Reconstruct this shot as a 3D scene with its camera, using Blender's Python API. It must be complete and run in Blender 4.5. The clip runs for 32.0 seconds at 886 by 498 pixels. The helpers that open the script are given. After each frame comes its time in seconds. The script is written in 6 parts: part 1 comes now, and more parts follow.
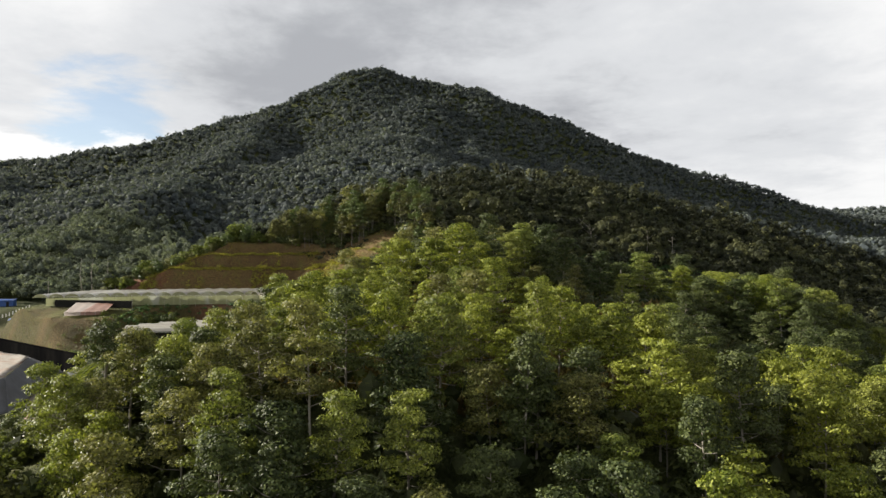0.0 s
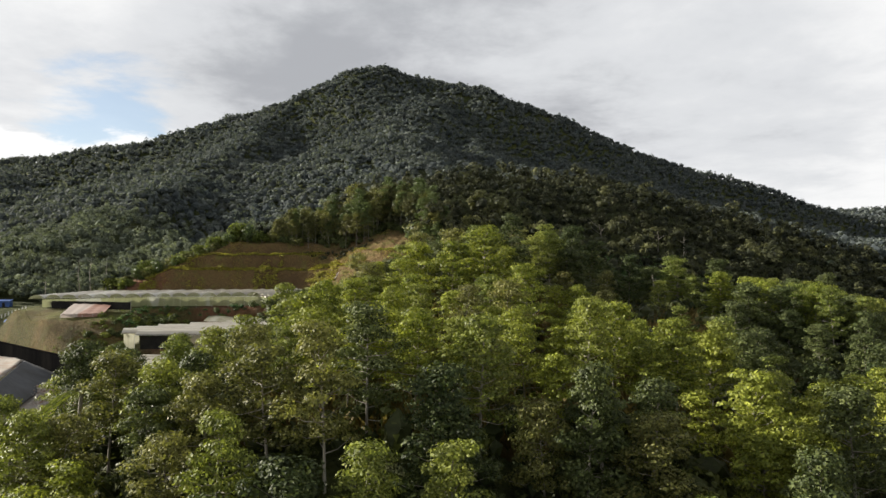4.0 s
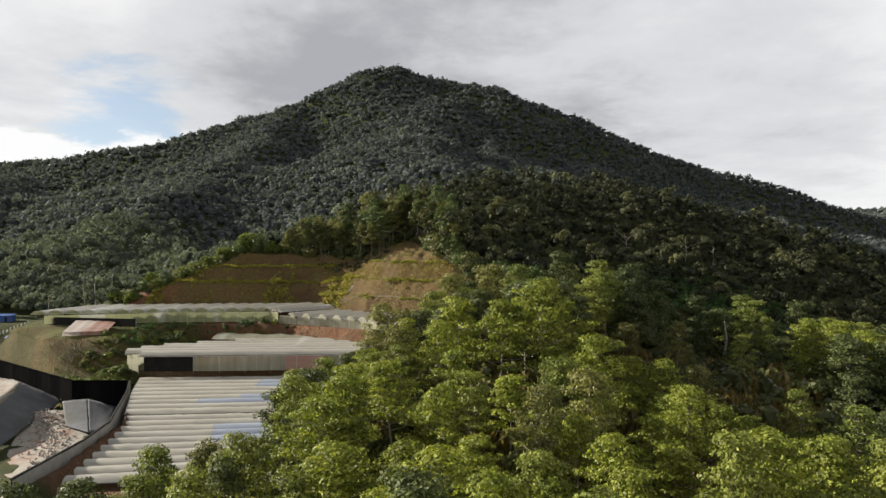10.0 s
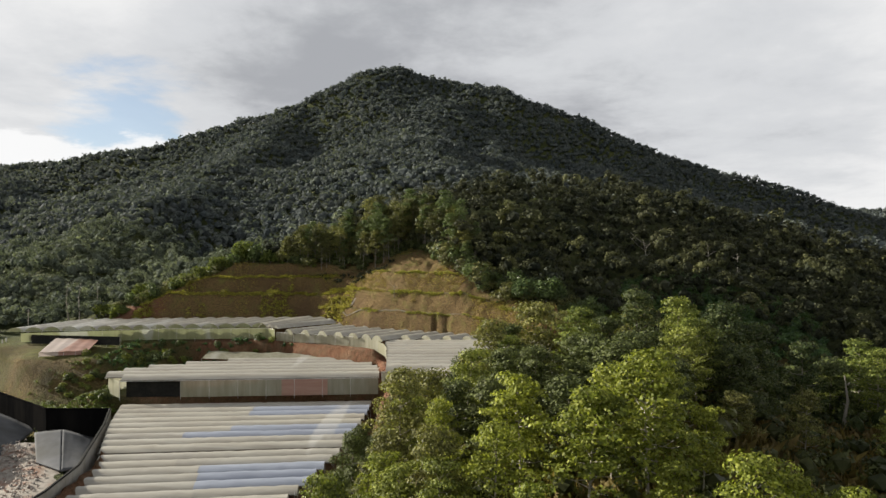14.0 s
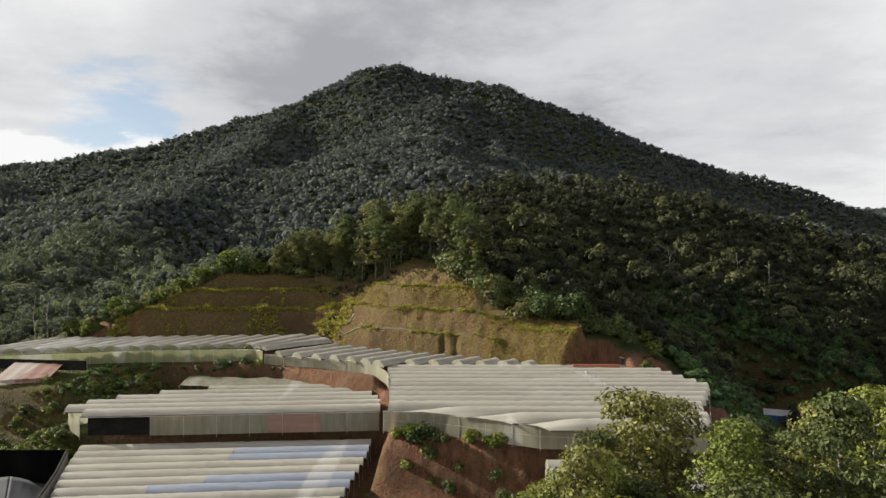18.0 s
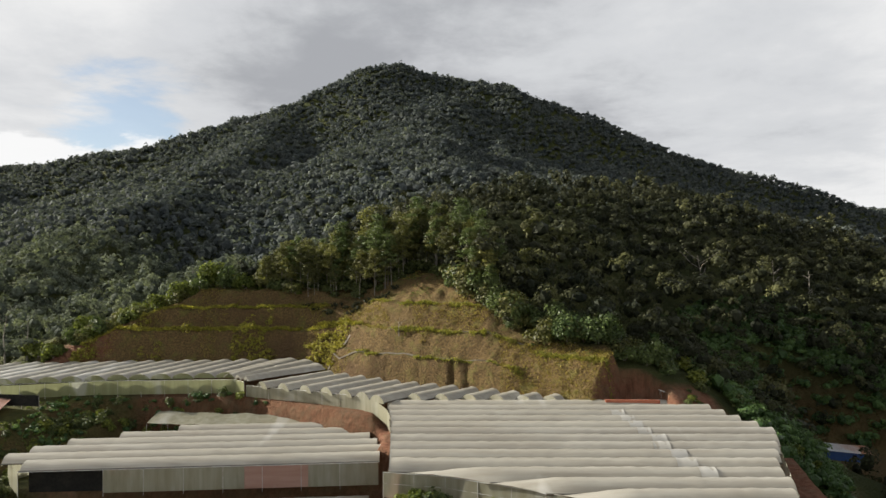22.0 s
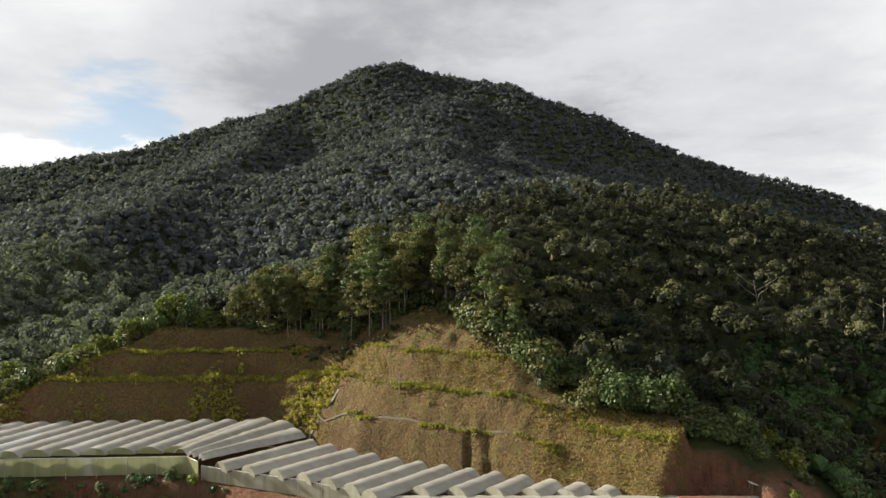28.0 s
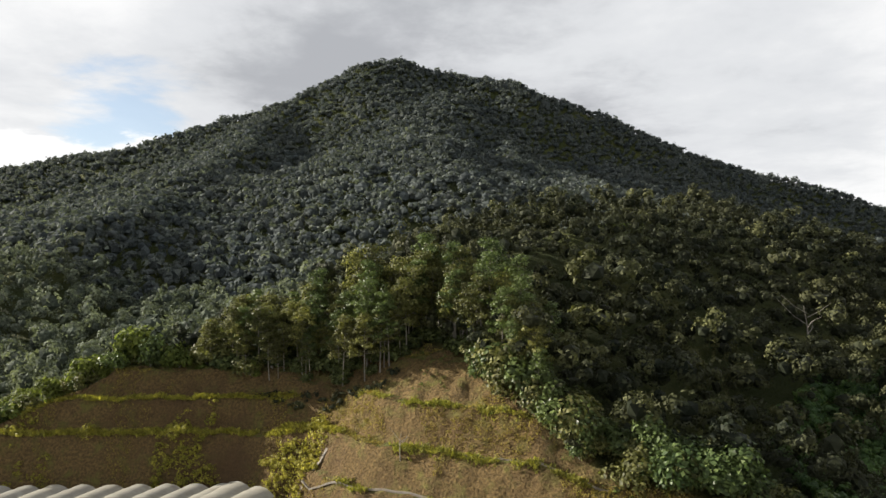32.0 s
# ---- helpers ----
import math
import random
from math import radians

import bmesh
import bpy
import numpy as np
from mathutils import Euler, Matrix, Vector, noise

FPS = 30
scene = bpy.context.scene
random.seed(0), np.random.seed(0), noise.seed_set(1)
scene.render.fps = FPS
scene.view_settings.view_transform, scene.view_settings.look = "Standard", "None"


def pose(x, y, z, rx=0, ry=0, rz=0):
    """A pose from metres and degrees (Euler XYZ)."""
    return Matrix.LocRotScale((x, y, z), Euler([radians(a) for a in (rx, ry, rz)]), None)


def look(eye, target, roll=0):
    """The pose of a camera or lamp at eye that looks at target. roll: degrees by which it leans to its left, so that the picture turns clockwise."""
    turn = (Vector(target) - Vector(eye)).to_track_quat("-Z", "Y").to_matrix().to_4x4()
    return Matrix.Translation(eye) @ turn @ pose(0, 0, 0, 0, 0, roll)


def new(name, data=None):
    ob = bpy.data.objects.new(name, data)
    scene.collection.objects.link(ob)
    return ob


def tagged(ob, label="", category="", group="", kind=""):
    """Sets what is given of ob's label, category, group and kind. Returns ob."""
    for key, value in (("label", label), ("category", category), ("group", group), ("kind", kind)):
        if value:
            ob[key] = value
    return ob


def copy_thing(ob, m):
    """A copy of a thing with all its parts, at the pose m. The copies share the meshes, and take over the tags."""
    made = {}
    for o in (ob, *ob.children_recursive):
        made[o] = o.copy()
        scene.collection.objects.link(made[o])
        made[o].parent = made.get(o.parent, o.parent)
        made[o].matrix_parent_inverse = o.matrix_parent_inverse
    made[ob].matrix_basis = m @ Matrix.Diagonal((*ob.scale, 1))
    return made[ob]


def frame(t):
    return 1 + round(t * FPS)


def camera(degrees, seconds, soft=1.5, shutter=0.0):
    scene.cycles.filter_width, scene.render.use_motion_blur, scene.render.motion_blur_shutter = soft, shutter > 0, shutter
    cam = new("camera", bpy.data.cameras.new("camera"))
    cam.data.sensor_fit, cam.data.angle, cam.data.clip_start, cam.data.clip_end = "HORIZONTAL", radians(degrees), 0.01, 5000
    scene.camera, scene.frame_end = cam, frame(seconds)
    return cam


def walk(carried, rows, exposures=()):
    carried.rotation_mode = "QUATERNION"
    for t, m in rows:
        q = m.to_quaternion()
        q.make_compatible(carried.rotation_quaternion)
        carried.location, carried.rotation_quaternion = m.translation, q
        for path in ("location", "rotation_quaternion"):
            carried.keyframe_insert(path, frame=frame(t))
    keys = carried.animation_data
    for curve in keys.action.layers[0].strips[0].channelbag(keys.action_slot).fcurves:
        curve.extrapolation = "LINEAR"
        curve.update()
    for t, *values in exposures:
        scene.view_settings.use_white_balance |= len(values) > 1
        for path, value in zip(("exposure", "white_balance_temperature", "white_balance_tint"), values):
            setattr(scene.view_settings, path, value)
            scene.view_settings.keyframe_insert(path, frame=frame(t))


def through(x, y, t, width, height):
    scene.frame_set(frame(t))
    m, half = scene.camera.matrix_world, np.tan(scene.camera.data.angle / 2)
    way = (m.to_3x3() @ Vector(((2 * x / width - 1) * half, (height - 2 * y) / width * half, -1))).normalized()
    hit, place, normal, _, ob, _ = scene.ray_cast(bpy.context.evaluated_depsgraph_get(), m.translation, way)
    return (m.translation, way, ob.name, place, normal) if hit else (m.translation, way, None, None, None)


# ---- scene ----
cam = camera(67.2, 32.0)
METRES, EYE, TILT, LEAN, TURN = 150.0, 60.0, 0.0, 0.0, 0.0
ROWS = [
    (0.0, 0.0, 0.0, 0.0, 0.0, 0.0, -0.0),
    (0.5, -0.0016, 0.0021, -0.0006, 0.08, -0.12, 0.0),
    (1.0, -0.0025, 0.0028, -0.0016, 0.16, -0.34, -0.07),
    (1.5, -0.0037, 0.0054, -0.0027, 0.2, -0.28, -0.1),
    (2.0, -0.0053, 0.01, -0.0031, 0.23, -0.24, -0.11),
    (2.5, -0.0072, 0.0166, -0.0016, 0.25, -0.18, -0.13),
    (3.0, -0.0092, 0.0248, 0.0003, 0.23, -0.15, -0.16),
    (3.5, -0.0112, 0.0345, 0.0024, 0.21, -0.14, -0.16),
    (5.5, -0.0205, 0.0828, 0.0082, 0.08, 0.12, -0.17),
    (6.0, -0.0224, 0.088, 0.012, 0.19, 0.03, -0.17),
    (6.5, -0.0233, 0.0896, 0.0161, 0.41, -0.15, -0.16),
    (7.0, -0.0237, 0.0902, 0.0196, 0.6, -0.28, -0.12),
    (7.5, -0.0242, 0.0921, 0.0226, 0.75, -0.3, -0.13),
    (8.0, -0.025, 0.096, 0.0252, 0.89, -0.25, -0.15),
    (8.5, -0.0263, 0.1017, 0.0276, 0.99, -0.21, -0.16),
    (9.0, -0.0278, 0.1093, 0.0299, 1.09, -0.17, -0.15),
    (9.5, -0.0296, 0.1185, 0.0321, 1.15, -0.14, -0.13),
    (10.0, -0.0316, 0.1285, 0.0343, 1.2, -0.12, -0.13),
    (10.5, -0.0339, 0.1396, 0.0367, 1.24, -0.09, -0.1),
    (11.0, -0.0365, 0.1523, 0.0391, 1.27, -0.07, -0.07),
    (11.5, -0.0392, 0.1659, 0.0414, 1.28, -0.06, -0.08),
    (12.0, -0.042, 0.1799, 0.0437, 1.29, -0.04, -0.05),
    (12.5, -0.0448, 0.1946, 0.0461, 1.31, -0.04, -0.04),
    (13.0, -0.0476, 0.2106, 0.0485, 1.31, -0.04, -0.02),
    (13.5, -0.0502, 0.2269, 0.051, 1.32, -0.03, 0.01),
    (14.0, -0.0527, 0.2435, 0.0534, 1.31, -0.03, 0.03),
    (14.5, -0.0549, 0.261, 0.0559, 1.32, -0.01, 0.06),
    (16.5, -0.0655, 0.3354, 0.0674, 1.29, -0.06, 0.05),
    (17.0, -0.0677, 0.3557, 0.0701, 1.29, -0.07, 0.08),
    (17.5, -0.0701, 0.3754, 0.0726, 1.3, -0.08, 0.1),
    (18.0, -0.0721, 0.3959, 0.0747, 1.31, -0.05, 0.12),
    (18.5, -0.0746, 0.4153, 0.0769, 1.3, -0.03, 0.14),
    (19.0, -0.0762, 0.4357, 0.0792, 1.31, -0.01, 0.17),
    (19.5, -0.0783, 0.456, 0.0817, 1.31, 0.0, 0.2),
    (20.0, -0.08, 0.4764, 0.0844, 1.32, -0.02, 0.22),
    (20.5, -0.0818, 0.4966, 0.087, 1.33, -0.02, 0.26),
    (21.0, -0.084, 0.5174, 0.0897, 1.35, -0.01, 0.26),
    (21.5, -0.0863, 0.5377, 0.0932, 1.37, -0.02, 0.27),
    (22.0, -0.0881, 0.5583, 0.0963, 1.41, -0.0, 0.29),
    (22.5, -0.0901, 0.5787, 0.0996, 1.42, 0.03, 0.29),
    (23.0, -0.092, 0.5992, 0.1026, 1.44, 0.08, 0.3),
    (23.5, -0.0939, 0.6194, 0.1057, 1.46, 0.12, 0.31),
    (24.0, -0.0958, 0.6392, 0.1086, 1.46, 0.17, 0.31),
    (24.5, -0.0977, 0.6595, 0.1114, 1.45, 0.21, 0.32),
    (26.5, -0.1047, 0.7406, 0.1271, 1.42, 0.15, 0.33),
    (27.0, -0.1066, 0.7611, 0.1322, 1.42, 0.13, 0.34),
    (27.5, -0.1084, 0.7814, 0.1374, 1.44, 0.11, 0.34),
    (28.0, -0.1104, 0.8018, 0.1426, 1.44, 0.09, 0.33),
    (28.5, -0.1123, 0.8214, 0.1476, 1.44, 0.04, 0.31),
    (29.0, -0.1143, 0.8416, 0.1528, 1.46, 0.01, 0.32),
    (29.5, -0.1161, 0.8621, 0.1582, 1.47, -0.03, 0.32),
    (30.0, -0.1179, 0.8823, 0.1634, 1.47, -0.07, 0.32),
    (30.5, -0.1198, 0.9025, 0.1687, 1.47, -0.1, 0.33),
    (31.0, -0.1217, 0.9227, 0.1741, 1.47, -0.13, 0.33),
    (31.5, -0.1236, 0.943, 0.1795, 1.46, -0.16, 0.33),
    (32.0, -0.1254, 0.9631, 0.1851, 1.44, -0.19, 0.33),
]
walk(cam, [(t, pose(0, 0, EYE, TILT, LEAN, TURN) @ pose(METRES * x, METRES * y, METRES * z, 90 + pitch, roll, yaw)) for t, x, y, z, yaw, pitch, roll in ROWS], [(0, 1.14), (4, 1.14), (9, 1.07), (17, 0.99), (24, 1.0), (28, 1.11), (32, 1.2)])

# ---- sky and sun ----
SUN_FROM = Vector((-0.89, 0.24, 0.37)).normalized()


def sky_world():
    w = bpy.data.worlds.new("world")
    scene.world = w
    w.use_nodes = True
    nt = w.node_tree
    nt.nodes.clear()
    n, l = nt.nodes.new, nt.links.new

    def math_node(op, a, b=None, clamp=False):
        m = n("ShaderNodeMath")
        m.operation, m.use_clamp = op, clamp
        for i, v in enumerate((a, b)):
            if v is None:
                continue
            if isinstance(v, (int, float)):
                m.inputs[i].default_value = v
            else:
                l(v, m.inputs[i])
        return m.outputs[0]

    def mix(f, a, b):
        m = n("ShaderNodeMix")
        m.data_type = "RGBA"
        for i, v in ((0, f), (6, a), (7, b)):
            if isinstance(v, (int, float)):
                m.inputs[i].default_value = v
            elif isinstance(v, tuple):
                m.inputs[i].default_value = (*v, 1)
            else:
                l(v, m.inputs[i])
        return m.outputs[2]

    def ramp(f, lo, hi):
        r = n("ShaderNodeMapRange")
        r.interpolation_type = "SMOOTHSTEP"
        l(f, r.inputs[0])
        r.inputs[1].default_value, r.inputs[2].default_value = lo, hi
        return r.outputs[0]

    sky = n("ShaderNodeTexSky")
    sky.sky_type, sky.sun_disc = "NISHITA", False
    sky.sun_elevation = math.asin(SUN_FROM.z)
    sky.sun_rotation = math.atan2(SUN_FROM.x, SUN_FROM.y)
    sky.altitude, sky.dust_density = 1400, 1.5
    dim = n("ShaderNodeVectorMath")
    dim.operation = "SCALE"
    l(sky.outputs[0], dim.inputs[0])
    dim.inputs["Scale"].default_value = 0.11
    co = n("ShaderNodeTexCoord").outputs["Generated"]
    sep = n("ShaderNodeSeparateXYZ")
    l(co, sep.inputs[0])
    up = math_node("ADD", math_node("MAXIMUM", sep.outputs[2], 0.0), 0.16)
    flat = n("ShaderNodeCombineXYZ")
    l(math_node("DIVIDE", sep.outputs[0], up), flat.inputs[0])
    l(math_node("DIVIDE", sep.outputs[1], up), flat.inputs[1])

    def cloud(scale, detail, seed, rough=0.55, lac=2.0):
        t = n("ShaderNodeTexNoise")
        t.noise_dimensions = "4D"
        l(flat.outputs[0], t.inputs["Vector"])
        t.inputs["W"].default_value = seed
        t.inputs["Scale"].default_value = scale
        t.inputs["Detail"].default_value = detail
        t.inputs["Roughness"].default_value = rough
        t.inputs["Distortion"].default_value = 0.25
        return t.outputs[0]

    big, mid, fine = cloud(0.55, 3, 3.7), cloud(1.5, 7, 8.1, 0.6), cloud(4.5, 6, 1.3, 0.6)
    body = math_node("ADD", math_node("MULTIPLY", big, 0.42), math_node("ADD", math_node("MULTIPLY", mid, 0.40), math_node("MULTIPLY", fine, 0.18)))
    # a grey bank stretched over the peak, thinner and brighter to both sides and low down
    across = math_node("DIVIDE", sep.outputs[0], math_node("MAXIMUM", sep.outputs[1], 0.2))
    side = math_node("MAXIMUM", math_node("MULTIPLY", across, -1.0), math_node("MULTIPLY", across, 0.7))
    bright = math_node("ADD", body, math_node("MULTIPLY", ramp(side, 0.16, 0.6), 0.22))
    low = math_node("SUBTRACT", 1.0, ramp(sep.outputs[2], 0.06, 0.22))
    bright = math_node("ADD", bright, math_node("MULTIPLY", low, 0.06))
    col = mix(ramp(bright, 0.41, 0.58), (0.47, 0.485, 0.515), (0.78, 0.795, 0.82))
    col = mix(ramp(bright, 0.56, 0.76), col, (1.02, 1.02, 1.02))
    # the unseen sky overhead is darkened, as thick cloud, to cut the fill light
    col = mix(math_node("MULTIPLY", ramp(sep.outputs[2], 0.40, 0.85), 0.62), col, (0.19, 0.20, 0.215))
    # white heaped cloud low on the sunward side
    heap = math_node("SUBTRACT", sep.outputs[2], math_node("ADD", 0.15, math_node("ADD", math_node("MULTIPLY", math_node("SUBTRACT", mid, 0.5), 0.16), math_node("MULTIPLY", math_node("SUBTRACT", fine, 0.5), 0.07))))
    heap = math_node("MULTIPLY", math_node("SUBTRACT", 1.0, ramp(heap, -0.008, 0.008)), ramp(math_node("MULTIPLY", across, -1.0), 0.34, 0.42))
    # a gap of blue low on the sunward side
    gap = n("ShaderNodeVectorMath")
    gap.operation = "DISTANCE"
    l(co, gap.inputs[0])
    gap.inputs[1].default_value = (-0.435, 0.88, 0.175)
    hole = math_node("ADD", gap.outputs["Value"], math_node("MULTIPLY", math_node("SUBTRACT", mid, 0.5), 0.40))
    hole = math_node("SUBTRACT", 1.0, ramp(hole, 0.02, 0.085))
    blue = n("ShaderNodeVectorMath")
    blue.operation = "ADD"
    l(dim.outputs[0], blue.inputs[0])
    blue.inputs[1].default_value = (0.16, 0.19, 0.22)
    col = mix(math_node("MULTIPLY", hole, 0.75), col, blue.outputs[0])
    col = mix(math_node("MULTIPLY", heap, 0.9), col, (1.12, 1.12, 1.12))
    bg = n("ShaderNodeBackground")
    l(col, bg.inputs[0])
    bg.inputs[1].default_value = 0.43
    out = n("ShaderNodeOutputWorld")
    l(bg.outputs[0], out.inputs[0])


sky_world()
sun = new("sun", bpy.data.lights.new("sun", "SUN"))
sun.data.energy, sun.data.angle, sun.data.color = 5.8, radians(0.6), (1.0, 0.93, 0.80)
sun.matrix_world = look((-300, 0, 400), Vector((-300, 0, 400)) - SUN_FROM)

# ---- materials ----


def material(name, build):
    m = bpy.data.materials.new(name)
    m.use_nodes = True
    nt = m.node_tree
    nt.nodes.clear()
    build(nt, nt.nodes.new, nt.links.new, nt.nodes.new("ShaderNodeOutputMaterial"))
    return m


def put(l, socket, v):
    if isinstance(v, (int, float)):
        socket.default_value = v
    elif isinstance(v, tuple):
        socket.default_value = (*v, 1) if len(v) == 3 and len(socket.default_value) == 4 else v
    else:
        l(v, socket)


def nmix(n, l, f, a, b, mode="MIX"):
    m = n("ShaderNodeMix")
    m.data_type, m.blend_type = "RGBA", mode
    put(l, m.inputs[0], f), put(l, m.inputs[6], a), put(l, m.inputs[7], b)
    return m.outputs[2]


def nrange(n, l, f, lo, hi, a=0.0, b=1.0):
    r = n("ShaderNodeMapRange")
    l(f, r.inputs[0])
    for i, v in enumerate((lo, hi, a, b)):
        r.inputs[i + 1].default_value = v
    return r.outputs[0]


def nnoise(n, l, scale, detail=4, rough=0.55, co=None, stretch=None, distort=0.0):
    if co is None:
        co = n("ShaderNodeNewGeometry").outputs["Position"]
    if stretch:
        mp = n("ShaderNodeMapping")
        l(co, mp.inputs[0])
        mp.inputs["Scale"].default_value = stretch
        co = mp.outputs[0]
    t = n("ShaderNodeTexNoise")
    l(co, t.inputs["Vector"])
    t.inputs["Scale"].default_value, t.inputs["Detail"].default_value, t.inputs["Roughness"].default_value = scale, detail, rough
    t.inputs["Distortion"].default_value = distort
    return t.outputs[0]


def nbump(n, l, h, strength, dist):
    b = n("ShaderNodeBump")
    l(h, b.inputs["Height"])
    b.inputs["Strength"].default_value, b.inputs["Distance"].default_value = strength, dist
    return b.outputs[0]


def leaf_material(name, dark, light, warm, gloss=0.45, through=0.3, tint=False, spec=0.16):
    """Leaves: colour changes from leaf to leaf, from tree to tree and over patches of the wood."""
    def build(nt, n, l, out):
        geo = n("ShaderNodeNewGeometry")
        if tint:
            a = n("ShaderNodeAttribute")
            a.attribute_name = "tint"
            per_tree = a.outputs["Fac"]
        else:
            per_tree = n("ShaderNodeObjectInfo").outputs["Random"]
        c = nmix(n, l, per_tree, dark, light)
        c = nmix(n, l, nrange(n, l, geo.outputs["Random Per Island"], 0.45, 1.0, 0.0, 0.18 if tint else 0.45), c, warm)
        patch = nnoise(n, l, 0.03, 3)
        c = nmix(n, l, nrange(n, l, patch, 0.35, 0.7, 0.0, 0.35), c, warm)
        lift = nrange(n, l, geo.outputs["Random Per Island"], 0.0, 1.0, 0.72 if tint else 0.5, 1.28 if tint else 1.5)
        each = n("ShaderNodeCombineXYZ")
        for q in range(3):
            l(lift, each.inputs[q])
        c = nmix(n, l, 1.0, c, each.outputs[0], "MULTIPLY")
        fine = nnoise(n, l, 1.3, 3)
        c = nmix(n, l, 1.0, c, nmix(n, l, nrange(n, l, fine, 0.3, 0.7), (0.62, 0.62, 0.62), (1.3, 1.3, 1.3)), "MULTIPLY")
        p = n("ShaderNodeBsdfPrincipled")
        l(c, p.inputs["Base Color"])
        p.inputs["Roughness"].default_value = gloss
        p.inputs["Specular IOR Level"].default_value = spec
        t = n("ShaderNodeBsdfTranslucent")
        l(nmix(n, l, 1.0, c, (1.25, 1.3, 0.7), "MULTIPLY"), t.inputs[0])
        s = n("ShaderNodeMixShader")
        s.inputs[0].default_value = through
        l(p.outputs[0], s.inputs[1]), l(t.outputs[0], s.inputs[2])
        l(s.outputs[0], out.inputs[0])
    return material(name, build)


def rough_material(name, cols, scale, rough=0.9, bump=0.3, dist=0.05, stretch=None, metal=0.0, big=0.15, spec=0.4):
    """Two colours mottled at two scales, with a third in larger stains."""
    def build(nt, n, l, out):
        a, b, stain = cols
        f = nnoise(n, l, scale, 6, 0.6, stretch=stretch)
        c = nmix(n, l, nrange(n, l, f, 0.3, 0.7), a, b)
        g = nnoise(n, l, scale * big, 4, 0.6, stretch=stretch)
        c = nmix(n, l, nrange(n, l, g, 0.48, 0.68), c, stain)
        p = n("ShaderNodeBsdfPrincipled")
        l(c, p.inputs["Base Color"])
        p.inputs["Roughness"].default_value, p.inputs["Metallic"].default_value = rough, metal
        p.inputs["Specular IOR Level"].default_value = spec
        l(nbump(n, l, f, bump, dist), p.inputs["Normal"])
        l(p.outputs[0], out.inputs[0])
    return material(name, build)


def film_material(name, base, dirt, through, along=(0.06, 1.0, 1.0), gloss=0.35, clear=0.0):
    """Greenhouse film: milky, lets light through, with dirt washed along it and patched sheets."""
    def build(nt, n, l, out):
        f = nnoise(n, l, 0.9, 5, 0.6, stretch=along)
        c = nmix(n, l, nrange(n, l, f, 0.35, 0.75), base, dirt)
        g = nnoise(n, l, 0.09, 4, 0.6)
        c = nmix(n, l, nrange(n, l, g, 0.5, 0.75, 0.0, 0.6), c, dirt)
        fresh = nnoise(n, l, 0.13, 2, 0.4, stretch=(1.0, 0.07, 0.3), distort=0.1)
        c = nmix(n, l, nrange(n, l, fresh, 0.60, 0.635, 0.0, 0.5), c, (0.62, 0.62, 0.60))
        r = n("ShaderNodeObjectInfo").outputs["Random"]
        c = nmix(n, l, 1.0, c, nmix(n, l, r, (0.90, 0.90, 0.90), (1.04, 1.03, 1.0)), "MULTIPLY")
        p = n("ShaderNodeBsdfPrincipled")
        l(c, p.inputs["Base Color"])
        p.inputs["Roughness"].default_value = gloss
        wr = nnoise(n, l, 2.2, 4, 0.6, stretch=(1, 1, 0.25))
        l(nbump(n, l, wr, 0.25, 0.06), p.inputs["Normal"])
        t = n("ShaderNodeBsdfTranslucent")
        l(c, t.inputs[0])
        s = n("ShaderNodeMixShader")
        s.inputs[0].default_value = through
        l(p.outputs[0], s.inputs[1]), l(t.outputs[0], s.inputs[2])
        shader = s.outputs[0]
        if clear:
            tr = n("ShaderNodeBsdfTransparent")
            s2 = n("ShaderNodeMixShader")
            s2.inputs[0].default_value = clear
            l(shader, s2.inputs[1]), l(tr.outputs[0], s2.inputs[2])
            shader = s2.outputs[0]
        l(shader, out.inputs[0])
    return material(name, build)


